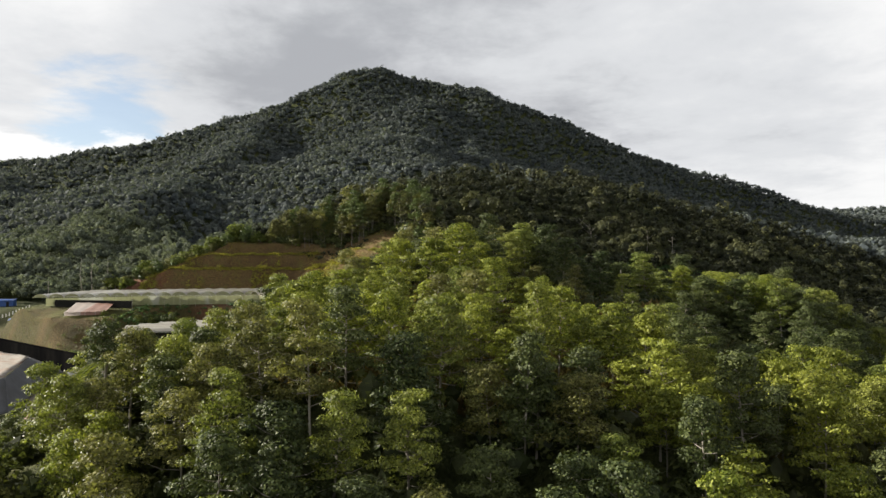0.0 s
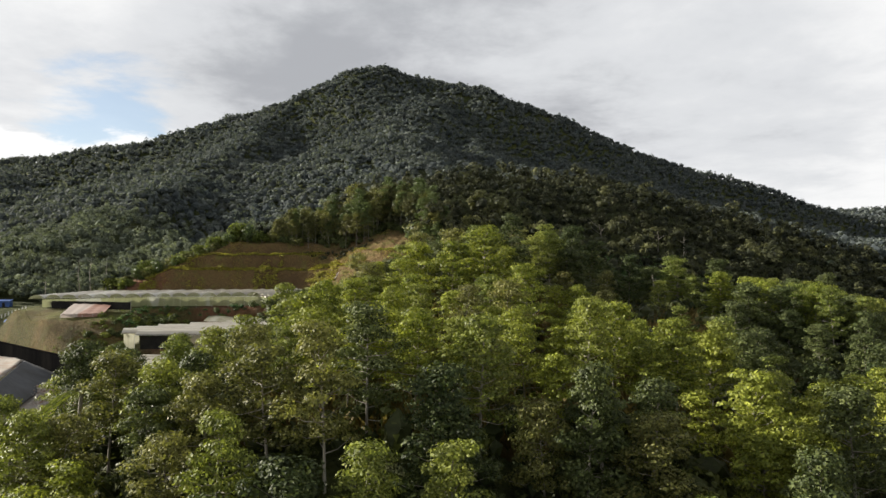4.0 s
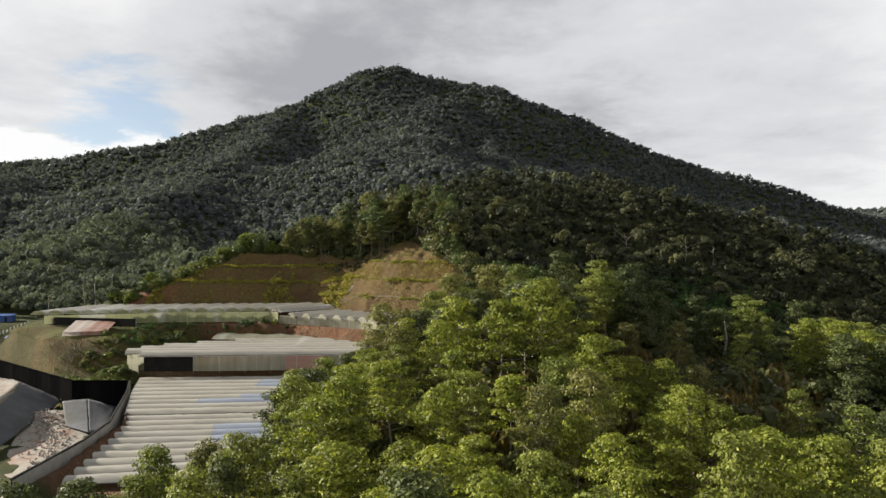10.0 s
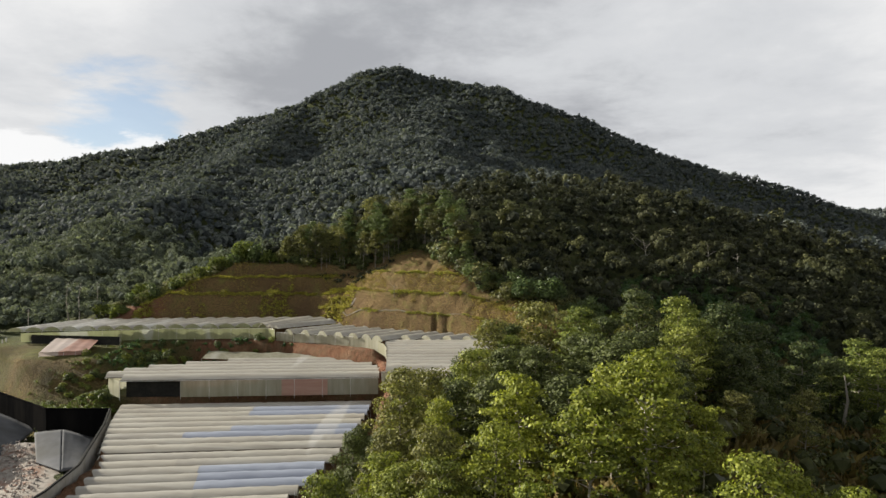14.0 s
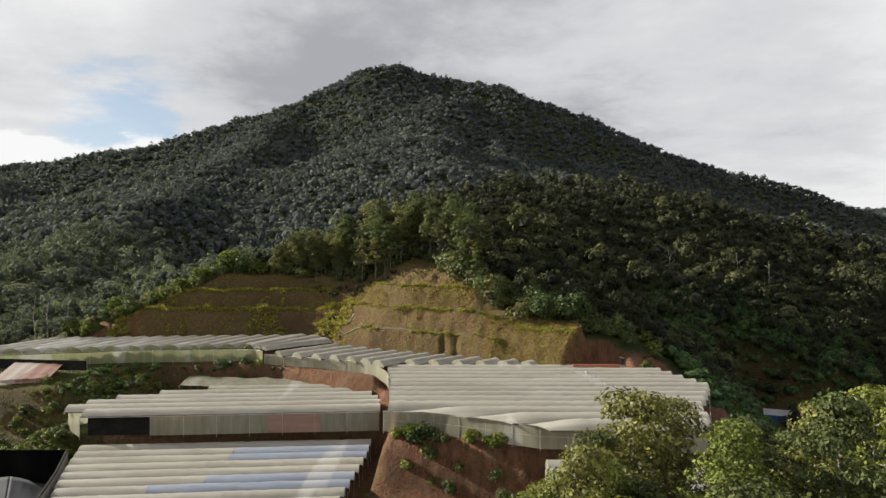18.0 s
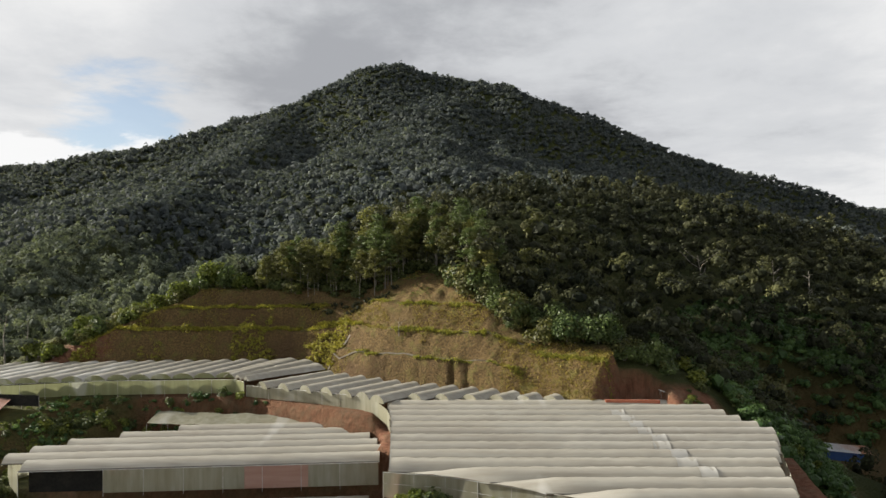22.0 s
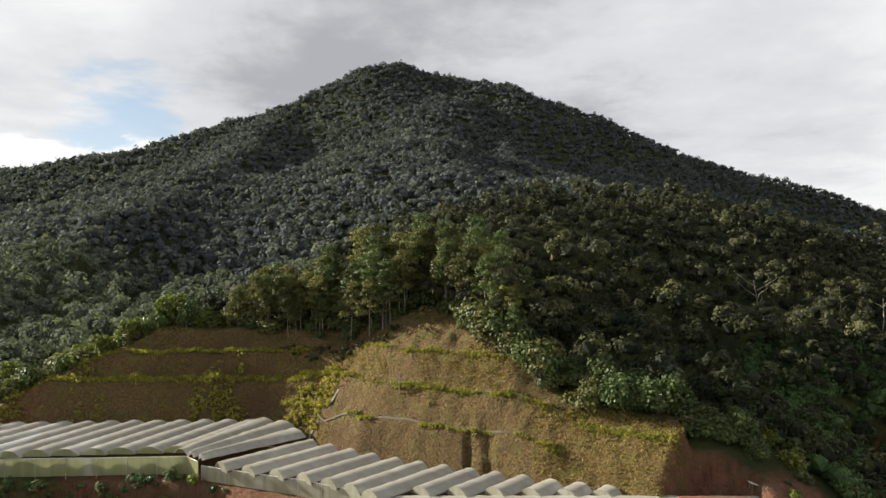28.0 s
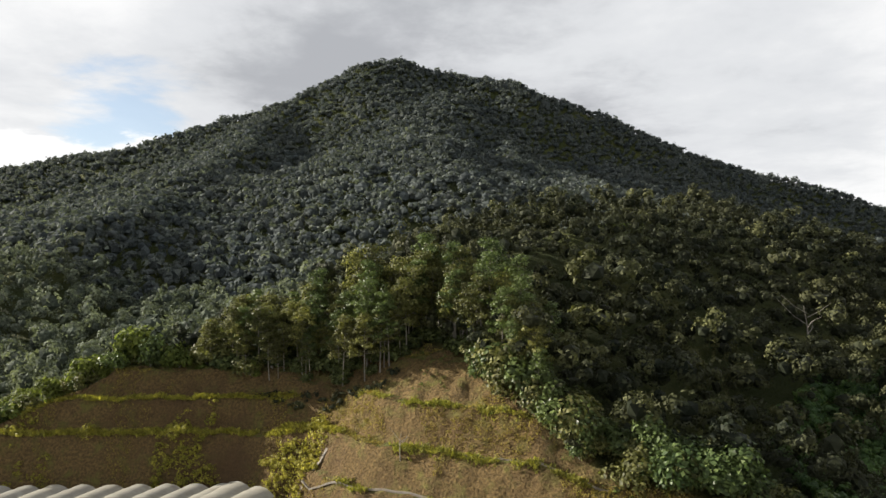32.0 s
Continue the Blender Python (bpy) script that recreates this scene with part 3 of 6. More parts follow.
def land(x, y):
    """Height of the ground, and how far it is cut bare or shaped as a bank."""
    x, y = np.asarray(x, float), np.asarray(y, float)
    z = wild(x, y)
    bare, bank = np.zeros(x.shape), np.zeros(x.shape)
    d = toe_distance(x, y)
    wob = noise2(x, y, 9, 11, 3)
    reach = np.where(x < -55, 20, np.where(x < 2, 28, 12)) + 3 * wob
    notch = sum(ease(w, w * 0.3, np.abs(x - x0 + 0.3 * wob)) * deep for x0, w, deep in ((-15, 0.8, 0.9), (-11.6, 0.7, 0.7)))
    notch = notch * ease(8, 5, d)
    shaped = bank_profile(x, d - notch + 0.3 * wob) + 0.6 * noise2(x, y, 2.0, 12, 2) * ease(0.5, 2.5, d) + 0.5 * noise2(x, y, 5.5, 14, 2) * ease(0.5, 2.5, d)
    shaped = np.minimum(shaped, np.interp(x, [-130, -124, -92, -84], [44.5, 46, 61.5, 70]) + 1.2 * wob)
    nose = 15.8 + 0.72 * np.clip(d, 0, 8)
    end = ease(nose + 1.0, nose - 0.4, x + 0.4 * wob) * ease(-128, -112, x + 3 * wob)
    m = ease(reach + 14, reach, d) * ease(-3, -0.5, d) * end
    z = z * (1 - m) + shaped * m
    bank = np.maximum(bank, ease(reach + 5, reach, d) * ease(-2, 0, d) * end)
    # red scar at the west end, raw face at the east end of the bank
    scar = ease(-108, -114, x) * ease(-136, -124, x) * ease(-3, 1, d) * ease(14, 6, d)
    pit = inside(x, y, [(16.2, 222), (17.2, 227.2), (21.6, 231.6), (26.5, 231.2), (29.5, 228.5), (30, 221)])
    pm = ease(2.0, 0.0, pit)
    z = z * (1 - pm) + (39.5 + 0.15 * noise2(x, y, 3, 3, 2)) * pm
    bare = np.maximum(bare, np.maximum(scar * 0.9, ease(3.0, 0.8, pit)))
    bank = np.where(pit < 1.5, 0, bank)
    for poly, level, width, raw in ((PAD_WEST, 37.8, 16, 0.0), (PAD_RED, 37.6, 17, 0.0), (PAD_YARD, 19, 12, 0.35), (PAD_MID, 30.5, 5, 0.8), (PAD_BACK, 39.3, 4, 0.8), (PAD_RIGHT, 36.6, 3.5, 1.0), (PAD_LOW, 25, 5, 0.7), (PAD_CLIFF, 25, 4, 0.9), (PAD_FRONT, 30.5, 3, 0.8)):
        s = inside(x, y, poly) + 0.7 * wob
        soft = ease(-96, -112, x)
        wide = width + 13 * soft if poly is PAD_BACK else width
        mm = ease(wide, 0, s)
        if poly is PAD_BACK or poly is PAD_RIGHT:
            mm = np.where(d > -0.5, np.where((d > 0.5) | (pit < 3), 0, mm * ease(0.5, -0.5, d)), mm)
        z = z * (1 - mm) + level * mm
        bare = np.maximum(bare * (1 - mm), raw * (1 - ease(-84, -96, x)) * ease(width + 1.5, width * 0.3, s) * ease(1.0, -0.5, np.where(x < 23, d, -1)))
        bank = bank * (1 - mm)
    field = ease(-88, -100, x) * ease(190, 200, y) * ease(250, 236, y)
    bank = np.maximum(bank, (0.35 + 0.4 * ease(-0.2, 0.3, wob)) * field)
    s = inside(x, y, POND) - 1.2
    z = np.where(s < 4, z * ease(0, 4, s) + 28.2 * (1 - ease(0, 4, s)), z)
    z = np.where(s < 0, np.maximum(28.2 + s * 9.0, 20.5), z)
    slope_right = ease(46, 50, x) * ease(66, 58, x) * ease(168, 176, y) * ease(228, 212, y)
    bare = np.maximum(bare, slope_right * ease(0.0, 0.35, wob) * 0.7)
    return z, bare, bank


def height(x, y):
    return float(land(np.array([x]), np.array([y]))[0][0])


def heights(x, y):
    return land(x, y)[0]


def steps(*spans):
    out = []
    for lo, hi, step in spans:
        out.append(np.arange(lo, hi, step))
    return np.concatenate(out)


def build_ground():
    xs = steps((-4600, -1400, 400), (-1400, -300, 40), (-300, -186, 6), (-186, -132, 1.2), (-132, 52, 0.8), (52, 140, 3), (140, 800, 30), (800, 4601, 380))
    ys = steps((-4600, -600, 500), (-600, -40, 40), (-40, 120, 3), (120, 172, 1.6), (172, 226, 1.0), (226, 292, 0.66), (292, 480, 5), (480, 1300, 22), (1300, 2600, 120), (2600, 4601, 250))
    gx, gy = np.meshgrid(xs, ys)
    z, bare, bank = land(gx, gy)
    nx, ny = len(xs), len(ys)
    i = np.arange(nx * ny).reshape(ny, nx)
    f = np.stack([i[:-1, :-1], i[:-1, 1:], i[1:, 1:], i[1:, :-1]], -1).reshape(-1, 4)
    v = np.stack([gx, gy, z], -1).reshape(-1, 3)
    ob = new("ground", mesh_np("ground", v, f, M_GROUND, True, {"bare": bare.ravel(), "bank": bank.ravel()}))
    tagged(ob, "rolling jungle hills with a terraced grassy cut bank and red earth", "ground", kind="structure")


build_ground()

BANK_AREA = [(-128, 258), (-122, 268.5), (-110, 274), (-99, 279), (-90, 282), (-75, 281.5), (-62, 279), (-50, 276.5), (-40, 273.5), (-33, 272.5), (-28.5, 277.5), (-25.5, 279.5), (-22.5, 276), (-17, 267), (-13.4, 263), (-9.5, 256), (-5, 252.5), (-0.3, 246.3), (12.5, 241.3), (20.6, 235.3), (23, 216), (-60, 240)]
CLEARING = [(26, 414), (34, 408), (52, 412), (60, 424), (48, 431), (30, 426)]

# ---- woods ----
ICO = bmesh.new()
bmesh.ops.create_icosphere(ICO, subdivisions=2, radius=1.0)
ICO.verts.ensure_lookup_table()
ICO2_V = np.array([tuple(v.co) for v in ICO.verts])
ICO2_F = np.array([[v.index for v in f.verts] for f in ICO.faces])
ICO.free()
ICO = bmesh.new()
bmesh.ops.create_icosphere(ICO, subdivisions=1, radius=1.0)
ICO1_V = np.array([tuple(v.co) for v in ICO.verts])
ICO1_F = np.array([[v.index for v in f.verts] for f in ICO.faces])
ICO.free()


def leaf_cards(centre, normal, size, rng, loose=0.45):
    """Small folded leaves (two triangles each) about centre, facing roughly along normal."""
    n = len(centre)
    nrm = normal + rng.normal(0, 1, (n, 3)) * loose
    nrm /= np.linalg.norm(nrm, axis=1, keepdims=True) + 1e-9
    t = np.cross(nrm, rng.normal(0, 1, (n, 3)))
    t /= np.linalg.norm(t, axis=1, keepdims=True) + 1e-9
    b = np.cross(nrm, t)
    s = np.asarray(size).reshape(-1, 1) * rng.uniform(0.6, 1.35, (n, 1))
    droop = nrm * s * rng.uniform(-0.25, 0.15, (n, 1))
    v = np.stack([centre - t * s * 0.6, centre + b * s * 0.34 + droop, centre + t * s * 0.6 - nrm * s * 0.15, centre - b * s * 0.34 + droop], 1).reshape(-1, 3)
    i = np.arange(n * 4).reshape(n, 4)
    f = np.concatenate([i[:, [0, 1, 3]], i[:, [1, 2, 3]]])
    return v, f


def leaf_points(centre, normal, size, rng, loose):
    """Leaf clumps seen from far off: one pointed blade each, lying roughly along the crown's surface."""
    n = len(centre)
    nrm = normal + rng.normal(0, 1, (n, 3)) * loose
    nrm /= np.linalg.norm(nrm, axis=1, keepdims=True) + 1e-9
    t = np.cross(nrm, rng.normal(0, 1, (n, 3)))
    t /= np.linalg.norm(t, axis=1, keepdims=True) + 1e-9
    b = np.cross(nrm, t)
    s = np.asarray(size).reshape(-1, 1) * rng.uniform(0.6, 1.35, (n, 1))
    v = np.stack([centre + t * s * 0.62, centre - t * s * 0.4 + b * s * 0.46, centre - t * s * 0.4 - b * s * 0.46], 1).reshape(-1, 3)
    return v, np.arange(n * 3).reshape(n, 3)


def shell(rng, n, up=0.0):
    d = rng.normal(0, 1, (n, 3))
    d[:, 2] = np.where(d[:, 2] < 0, d[:, 2] * (1 - up), d[:, 2])
    return d / np.linalg.norm(d, axis=1, keepdims=True)


def scatter(x0, x1, y0, y1, step, rng, keep):
    gx, gy = np.meshgrid(np.arange(x0, x1, step), np.arange(y0, y1, step * 0.9))
    gx[1::2] += step / 2
    x = (gx + rng.uniform(-0.42, 0.42, gx.shape) * step).ravel()
    y = (gy + rng.uniform(-0.42, 0.42, gy.shape) * step).ravel()
    ok = keep(x, y)
    return x[ok], y[ok]


def canopy(name, label, x, y, z, radius, tall, mat, rng, cards, leaf, category="forest", squash=0.8, lobes=5, core=0.0, loose=0.3, skew=3.0):
    """Many crowns in one mesh: each a set of leafy lobes whose leaf clumps overlap like shingles, round an added inner
    mass tinted dark for the shade within.
    """
    n = len(x)
    rr = radius.reshape(-1, 1)
    stretch = np.stack([rng.uniform(0.8, 1.25, n), rng.uniform(0.8, 1.25, n), squash * rng.uniform(0.75, 1.45, n)], -1)
    c = np.stack([x, y, z + tall], -1)
    mid = shell(rng, n * lobes, 0.75).reshape(n, lobes, 3)
    size = rng.uniform(0.34, 0.58, (n, lobes))
    tints = np.clip(rng.beta(1.0, skew, n) * (1 + 0.6 * noise2(x, y, 38, 81, 2)) + 0.06 * noise2(x, y, 60, 82, 2), 0, 1)
    vs, fs, ts, base = [], [], [], 0
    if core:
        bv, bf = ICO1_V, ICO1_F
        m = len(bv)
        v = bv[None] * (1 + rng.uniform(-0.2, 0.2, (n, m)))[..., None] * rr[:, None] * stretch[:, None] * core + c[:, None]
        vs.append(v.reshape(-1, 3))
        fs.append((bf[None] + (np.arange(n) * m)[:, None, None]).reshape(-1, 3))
        # zero tint: the shade inside the crown is painted on this core
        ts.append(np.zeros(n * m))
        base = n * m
    out = mid
    mid = mid * rng.uniform(0.35, 0.75, (n, lobes, 1))
    which = rng.integers(0, lobes, (n, cards))
    row = np.arange(n)[:, None]
    d = shell(rng, n * cards, 0.5).reshape(n, cards, 3) + 0.75 * out[row, which] + np.array([0, 0, 0.15])
    d /= np.linalg.norm(d, axis=2, keepdims=True) + 1e-9
    p = (mid[row, which] + d * size[row, which][..., None] * rng.uniform(0.85, 1.08, (n, cards, 1))) * rr[:, None] * stretch[:, None] + c[:, None]
    v, f = leaf_points(p.reshape(-1, 3), d.reshape(-1, 3), np.repeat(radius * leaf, cards), rng, loose)
    vs.append(v), fs.append(f + base)
    ts.append(np.repeat(np.clip(tints[:, None] + rng.uniform(-0.08, 0.08, (n, cards)), 0, 1).ravel(), 3))
    ob = new(name, mesh_np(name, np.concatenate(vs), np.concatenate(fs), mat, False, {"tint": np.concatenate(ts)}))
    return tagged(ob, label, category, kind="stuff")


def clear_of_works(x, y, gap=1.5):
    ok = np.ones(np.shape(x), bool)
    for poly in (PAD_BACK, PAD_RIGHT, PAD_MID, PAD_LOW, PAD_FRONT, PAD_CLIFF, PAD_RED, PAD_YARD, POND):
        ok &= inside(x, y, poly) > gap
    ok &= inside(x, y, BANK_AREA) > 0.3
    ok &= inside(x, y, [(16.2, 222), (17.2, 227.2), (21.6, 231.6), (26.5, 231.2), (29.5, 228.5), (30, 221)]) > 2.5
    return ok


def far_woods():
    rng = np.random.default_rng(21)
    def keep(x, y):
        seen = (np.abs(x + 12) < (y + 30) * 0.72)
        behind = y > np.interp(x, [p[0] for p in SKYLINE], [p[1] for p in SKYLINE]) + 14
        return seen & ~behind
    x, y = scatter(-980, 900, 470, 1300, 8.1, rng, keep)
    r = rng.uniform(3.4, 6.0, len(x)) * np.where(rng.random(len(x)) < 0.1, 1.35, 1)
    canopy("mountain_forest", "dense rainforest canopy covering the mountain, haze painted into its leaf colour", x, y, heights(x, y), r, rng.uniform(2, 6.5, len(x)), M_WOOD_FAR_HAZED, rng, 28, 0.46, squash=0.85, lobes=5, core=0.62, loose=0.2)
    # taller trees that stand out along the skyline
    x, y = [], []
    for (x0, y0, _), (x1, y1, _) in zip(SKYLINE[1:], SKYLINE[2:-1]):
        k = int(math.hypot(x1 - x0, y1 - y0) / 15)
        t = rng.random(k)
        x.append(x0 + t * (x1 - x0)), y.append(y0 + t * (y1 - y0) - rng.uniform(0, 8, k))
    x, y = np.concatenate(x), np.concatenate(y)
    canopy("skyline_trees", "ragged emergent trees along the mountain skyline", x, y, heights(x, y), rng.uniform(2.4, 4.4, len(x)), rng.uniform(1.5, 5, len(x)), M_WOOD_FAR_HAZED, rng, 50, 0.34, core=0.55, loose=0.25)


def mid_woods():
    rng = np.random.default_rng(22)
    def keep(x, y):
        return (np.abs(x + 12) < (y - 20) * 0.78) & clear_of_works(x, y, 3) & (inside(x, y, CLEARING) > 0) & ~((x > 40) & (x < 70) & (y < 232)) & ~((x < -100) & (y < 300)) & ~((y < 289) & (x < -30)) & ~((y < 240) & (x < 48))
    x, y = scatter(-330, 330, 205, 478, 5.0, rng, keep)
    r = rng.uniform(1.7, 3.3, len(x)) * np.where(rng.random(len(x)) < 0.12, 1.45, 1)
    tall = 2 + 9 * rng.random(len(x)) ** 1.4 + r * 0.3
    tall = np.where((x > 48) & (y < 275), tall * 0.5, tall)
    # scattered larger trees that stand out of the canopy, sunlight put into their lighter tint
    big = (rng.random(len(x)) < 0.12) & (x > -30)
    canopy("emergent_trees", "taller trees standing out of the hill canopy, tinted lighter as if sunlit", x[big], y[big], heights(x[big], y[big]), r[big] * 1.25, tall[big] + 3.5, M_WOOD_MID, rng, 190, 0.20, squash=0.9, lobes=7, core=0.45, loose=0.28, skew=1.3)
    x, y, r, tall = x[~big], y[~big], r[~big], tall[~big]
    near = (y < 395) & (x > -150) & (x < 190)
    west = x < -82 + 0.55 * (y - 290)
    west &= x < 10
    gone = west & (rng.random(len(x)) < 0.3)
    x, y, r, tall, near, west = (q[~gone] for q in (x, y, r, tall, near, west))
    canopy("valley_forest", "forest in the valley west of the lower hill, greyed by painted haze", x[west], y[west], heights(x[west], y[west]), r[west] * 1.35, tall[west], M_WOOD_VALLEY_HAZED, rng, 120, 0.23, squash=0.95, lobes=6, core=0.5, loose=0.26)
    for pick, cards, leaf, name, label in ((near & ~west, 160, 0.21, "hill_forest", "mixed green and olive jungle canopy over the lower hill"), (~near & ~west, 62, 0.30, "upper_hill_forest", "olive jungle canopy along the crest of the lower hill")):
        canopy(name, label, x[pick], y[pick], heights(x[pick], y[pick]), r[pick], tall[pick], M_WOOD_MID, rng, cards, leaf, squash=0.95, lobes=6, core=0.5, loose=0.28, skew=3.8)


def distant_woods():
    rng = np.random.default_rng(23)
    x, y = scatter(1100.0, 2700.0, 2560.0, 2960.0, 27.0, rng, lambda x, y: y < 2960)
    canopy("distant_forest", "forest on a distant ridge, blue-grey from painted haze", x, y, heights(x, y), rng.uniform(12, 18, len(x)), rng.uniform(2, 8, len(x)), M_WOOD_FAR_HAZED, rng, 16, 0.6, core=0.7)


far_woods()
distant_woods()
mid_woods()


def crown_arrays(rng, lobes, leaves, leaf, flat):
    """Leaves over a set of lobes (x, y, z, radius)."""
    vs = []
    w = np.array([l[3] ** 2 for l in lobes])
    share = np.maximum((leaves * w / w.sum()).astype(int), 8)
    for (x, y, z, r), k in zip(lobes, share):
        d = shell(rng, k, 0.55)
        p = d * np.array([r, r, r * flat]) * np.sqrt(rng.uniform(0.35, 1.15, (k, 1))) + (x, y, z)
        vs.append(leaf_cards(p, d + np.array([0, 0, 0.5]), np.full(k, leaf), rng))
    return join_arrays(vs)


def tree_kind(name, label, seed, tall, spread, trunk_part, lobes_n, leaves, leaf, mat, flat=0.6, group="trees on the near hill", bark=None, girth=1.0):
    """One tree: a tapered leaning trunk with limbs, and a crown of loose leaves. Returns the thing."""
    rng = np.random.default_rng(seed)
    lean = rng.uniform(-0.06, 0.06, 2) * tall
    def stem(t):
        return np.array([lean[0] * t * t, lean[1] * t * t, tall * t]) + np.array([math.sin(t * 5 + seed), math.cos(t * 4 + seed), 0]) * 0.12 * t
    r0 = 0.016 * tall * girth
    pieces = [tube_arrays([stem(t) - np.array([0, 0, 0.8 if t == 0 else 0]) for t in (0, 0.15, 0.35, 0.55, 0.75, 0.95)], [r0 * 1.5, r0 * 1.1, r0 * 0.9, r0 * 0.7, r0 * 0.45, r0 * 0.15], 6)]
    lobes = []
    for i in range(lobes_n):
        t = trunk_part + (1 - trunk_part) * (i + 0.6) / lobes_n
        a = i * 2.4 + rng.uniform(-0.5, 0.5)
        reach = spread * (1.0 - 0.65 * ((t - trunk_part) / (1 - trunk_part)) ** 1.6) * rng.uniform(0.45, 1.1)
        s = stem(t * 0.9)
        tip = s + np.array([math.cos(a) * reach, math.sin(a) * reach, tall * rng.uniform(0.03, 0.12)])
        mid = (s + tip) / 2 + np.array([0, 0, -0.1 * reach])
        pieces.append(tube_arrays([s, mid, tip], [r0 * 0.45, r0 * 0.3, r0 * 0.1], 5))
        lobes.append((*tip, spread * rng.uniform(0.34, 0.55) * (1 if lobes_n < 16 else 0.76 if lobes_n < 25 else 0.64)))
        if i % 2:
            lobes.append((*((tip + s) / 2 + np.array([0, 0, 0.3])), spread * rng.uniform(0.28, 0.42)))
    lobes.append((*stem(0.97), spread * 0.42))
    root = new(name)
    tagged(root, label, "tree", group)
    v, f = join_arrays(pieces)
    part("trunk", mesh_np("trunk", v, f, bark or M_BARK, True), root)
    v, f = crown_arrays(rng, lobes, leaves, leaf, flat)
    part("crown", mesh_np("crown", v, f, mat), root)
    return root


NEAR_FOOT = [(-33, 22), (-32, 50), (-24, 62), (-20, 78), (-16, 94), (-10, 103), (4, 112), (30, 122), (62, 136), (74, 120), (58, 76), (52, 40), (44, 20)]
SCRUB_SHELF = [(9, 70), (8, 84), (15, 89), (22, 93), (31, 92), (30, 80), (22, 66), (13, 62)]
BIG_NEAR = [(-10.5, 39, "olive", 0.82), (-7.5, 37.5, "olive", 0.8), (-12.5, 42, "olive", 0.72), (-6, 41, "dark", 0.7), (-1.5, 70, "bright", 1.2), (2, 71.5, "bright", 1.2), (-4.5, 73, "bright", 1.05), (1, 75.5, "bright", 1.2), (4, 77.5, "bright", 1.05),
            (6, 89, "dark", 0.88), (11, 90, "green", 0.92), (14.5, 92.5, "dark", 0.95), (1.5, 87.5, "dark", 0.82), (11.5, 95.5, "green", 0.98), (-1, 97.5, "olive", 1.2), (1.5, 99, "olive", 0.95), (-4, 95, "dark", 0.82), (5, 97, "dark", 0.8), (9, 99, "dark", 0.85), (-8, 92, "dark", 0.7), (-12, 93, "dark", 0.7), (-14, 97, "olive", 0.75), (17, 94, "dark", 0.85), (26, 98, "dark", 0.8), (29, 96, "green", 0.8)]


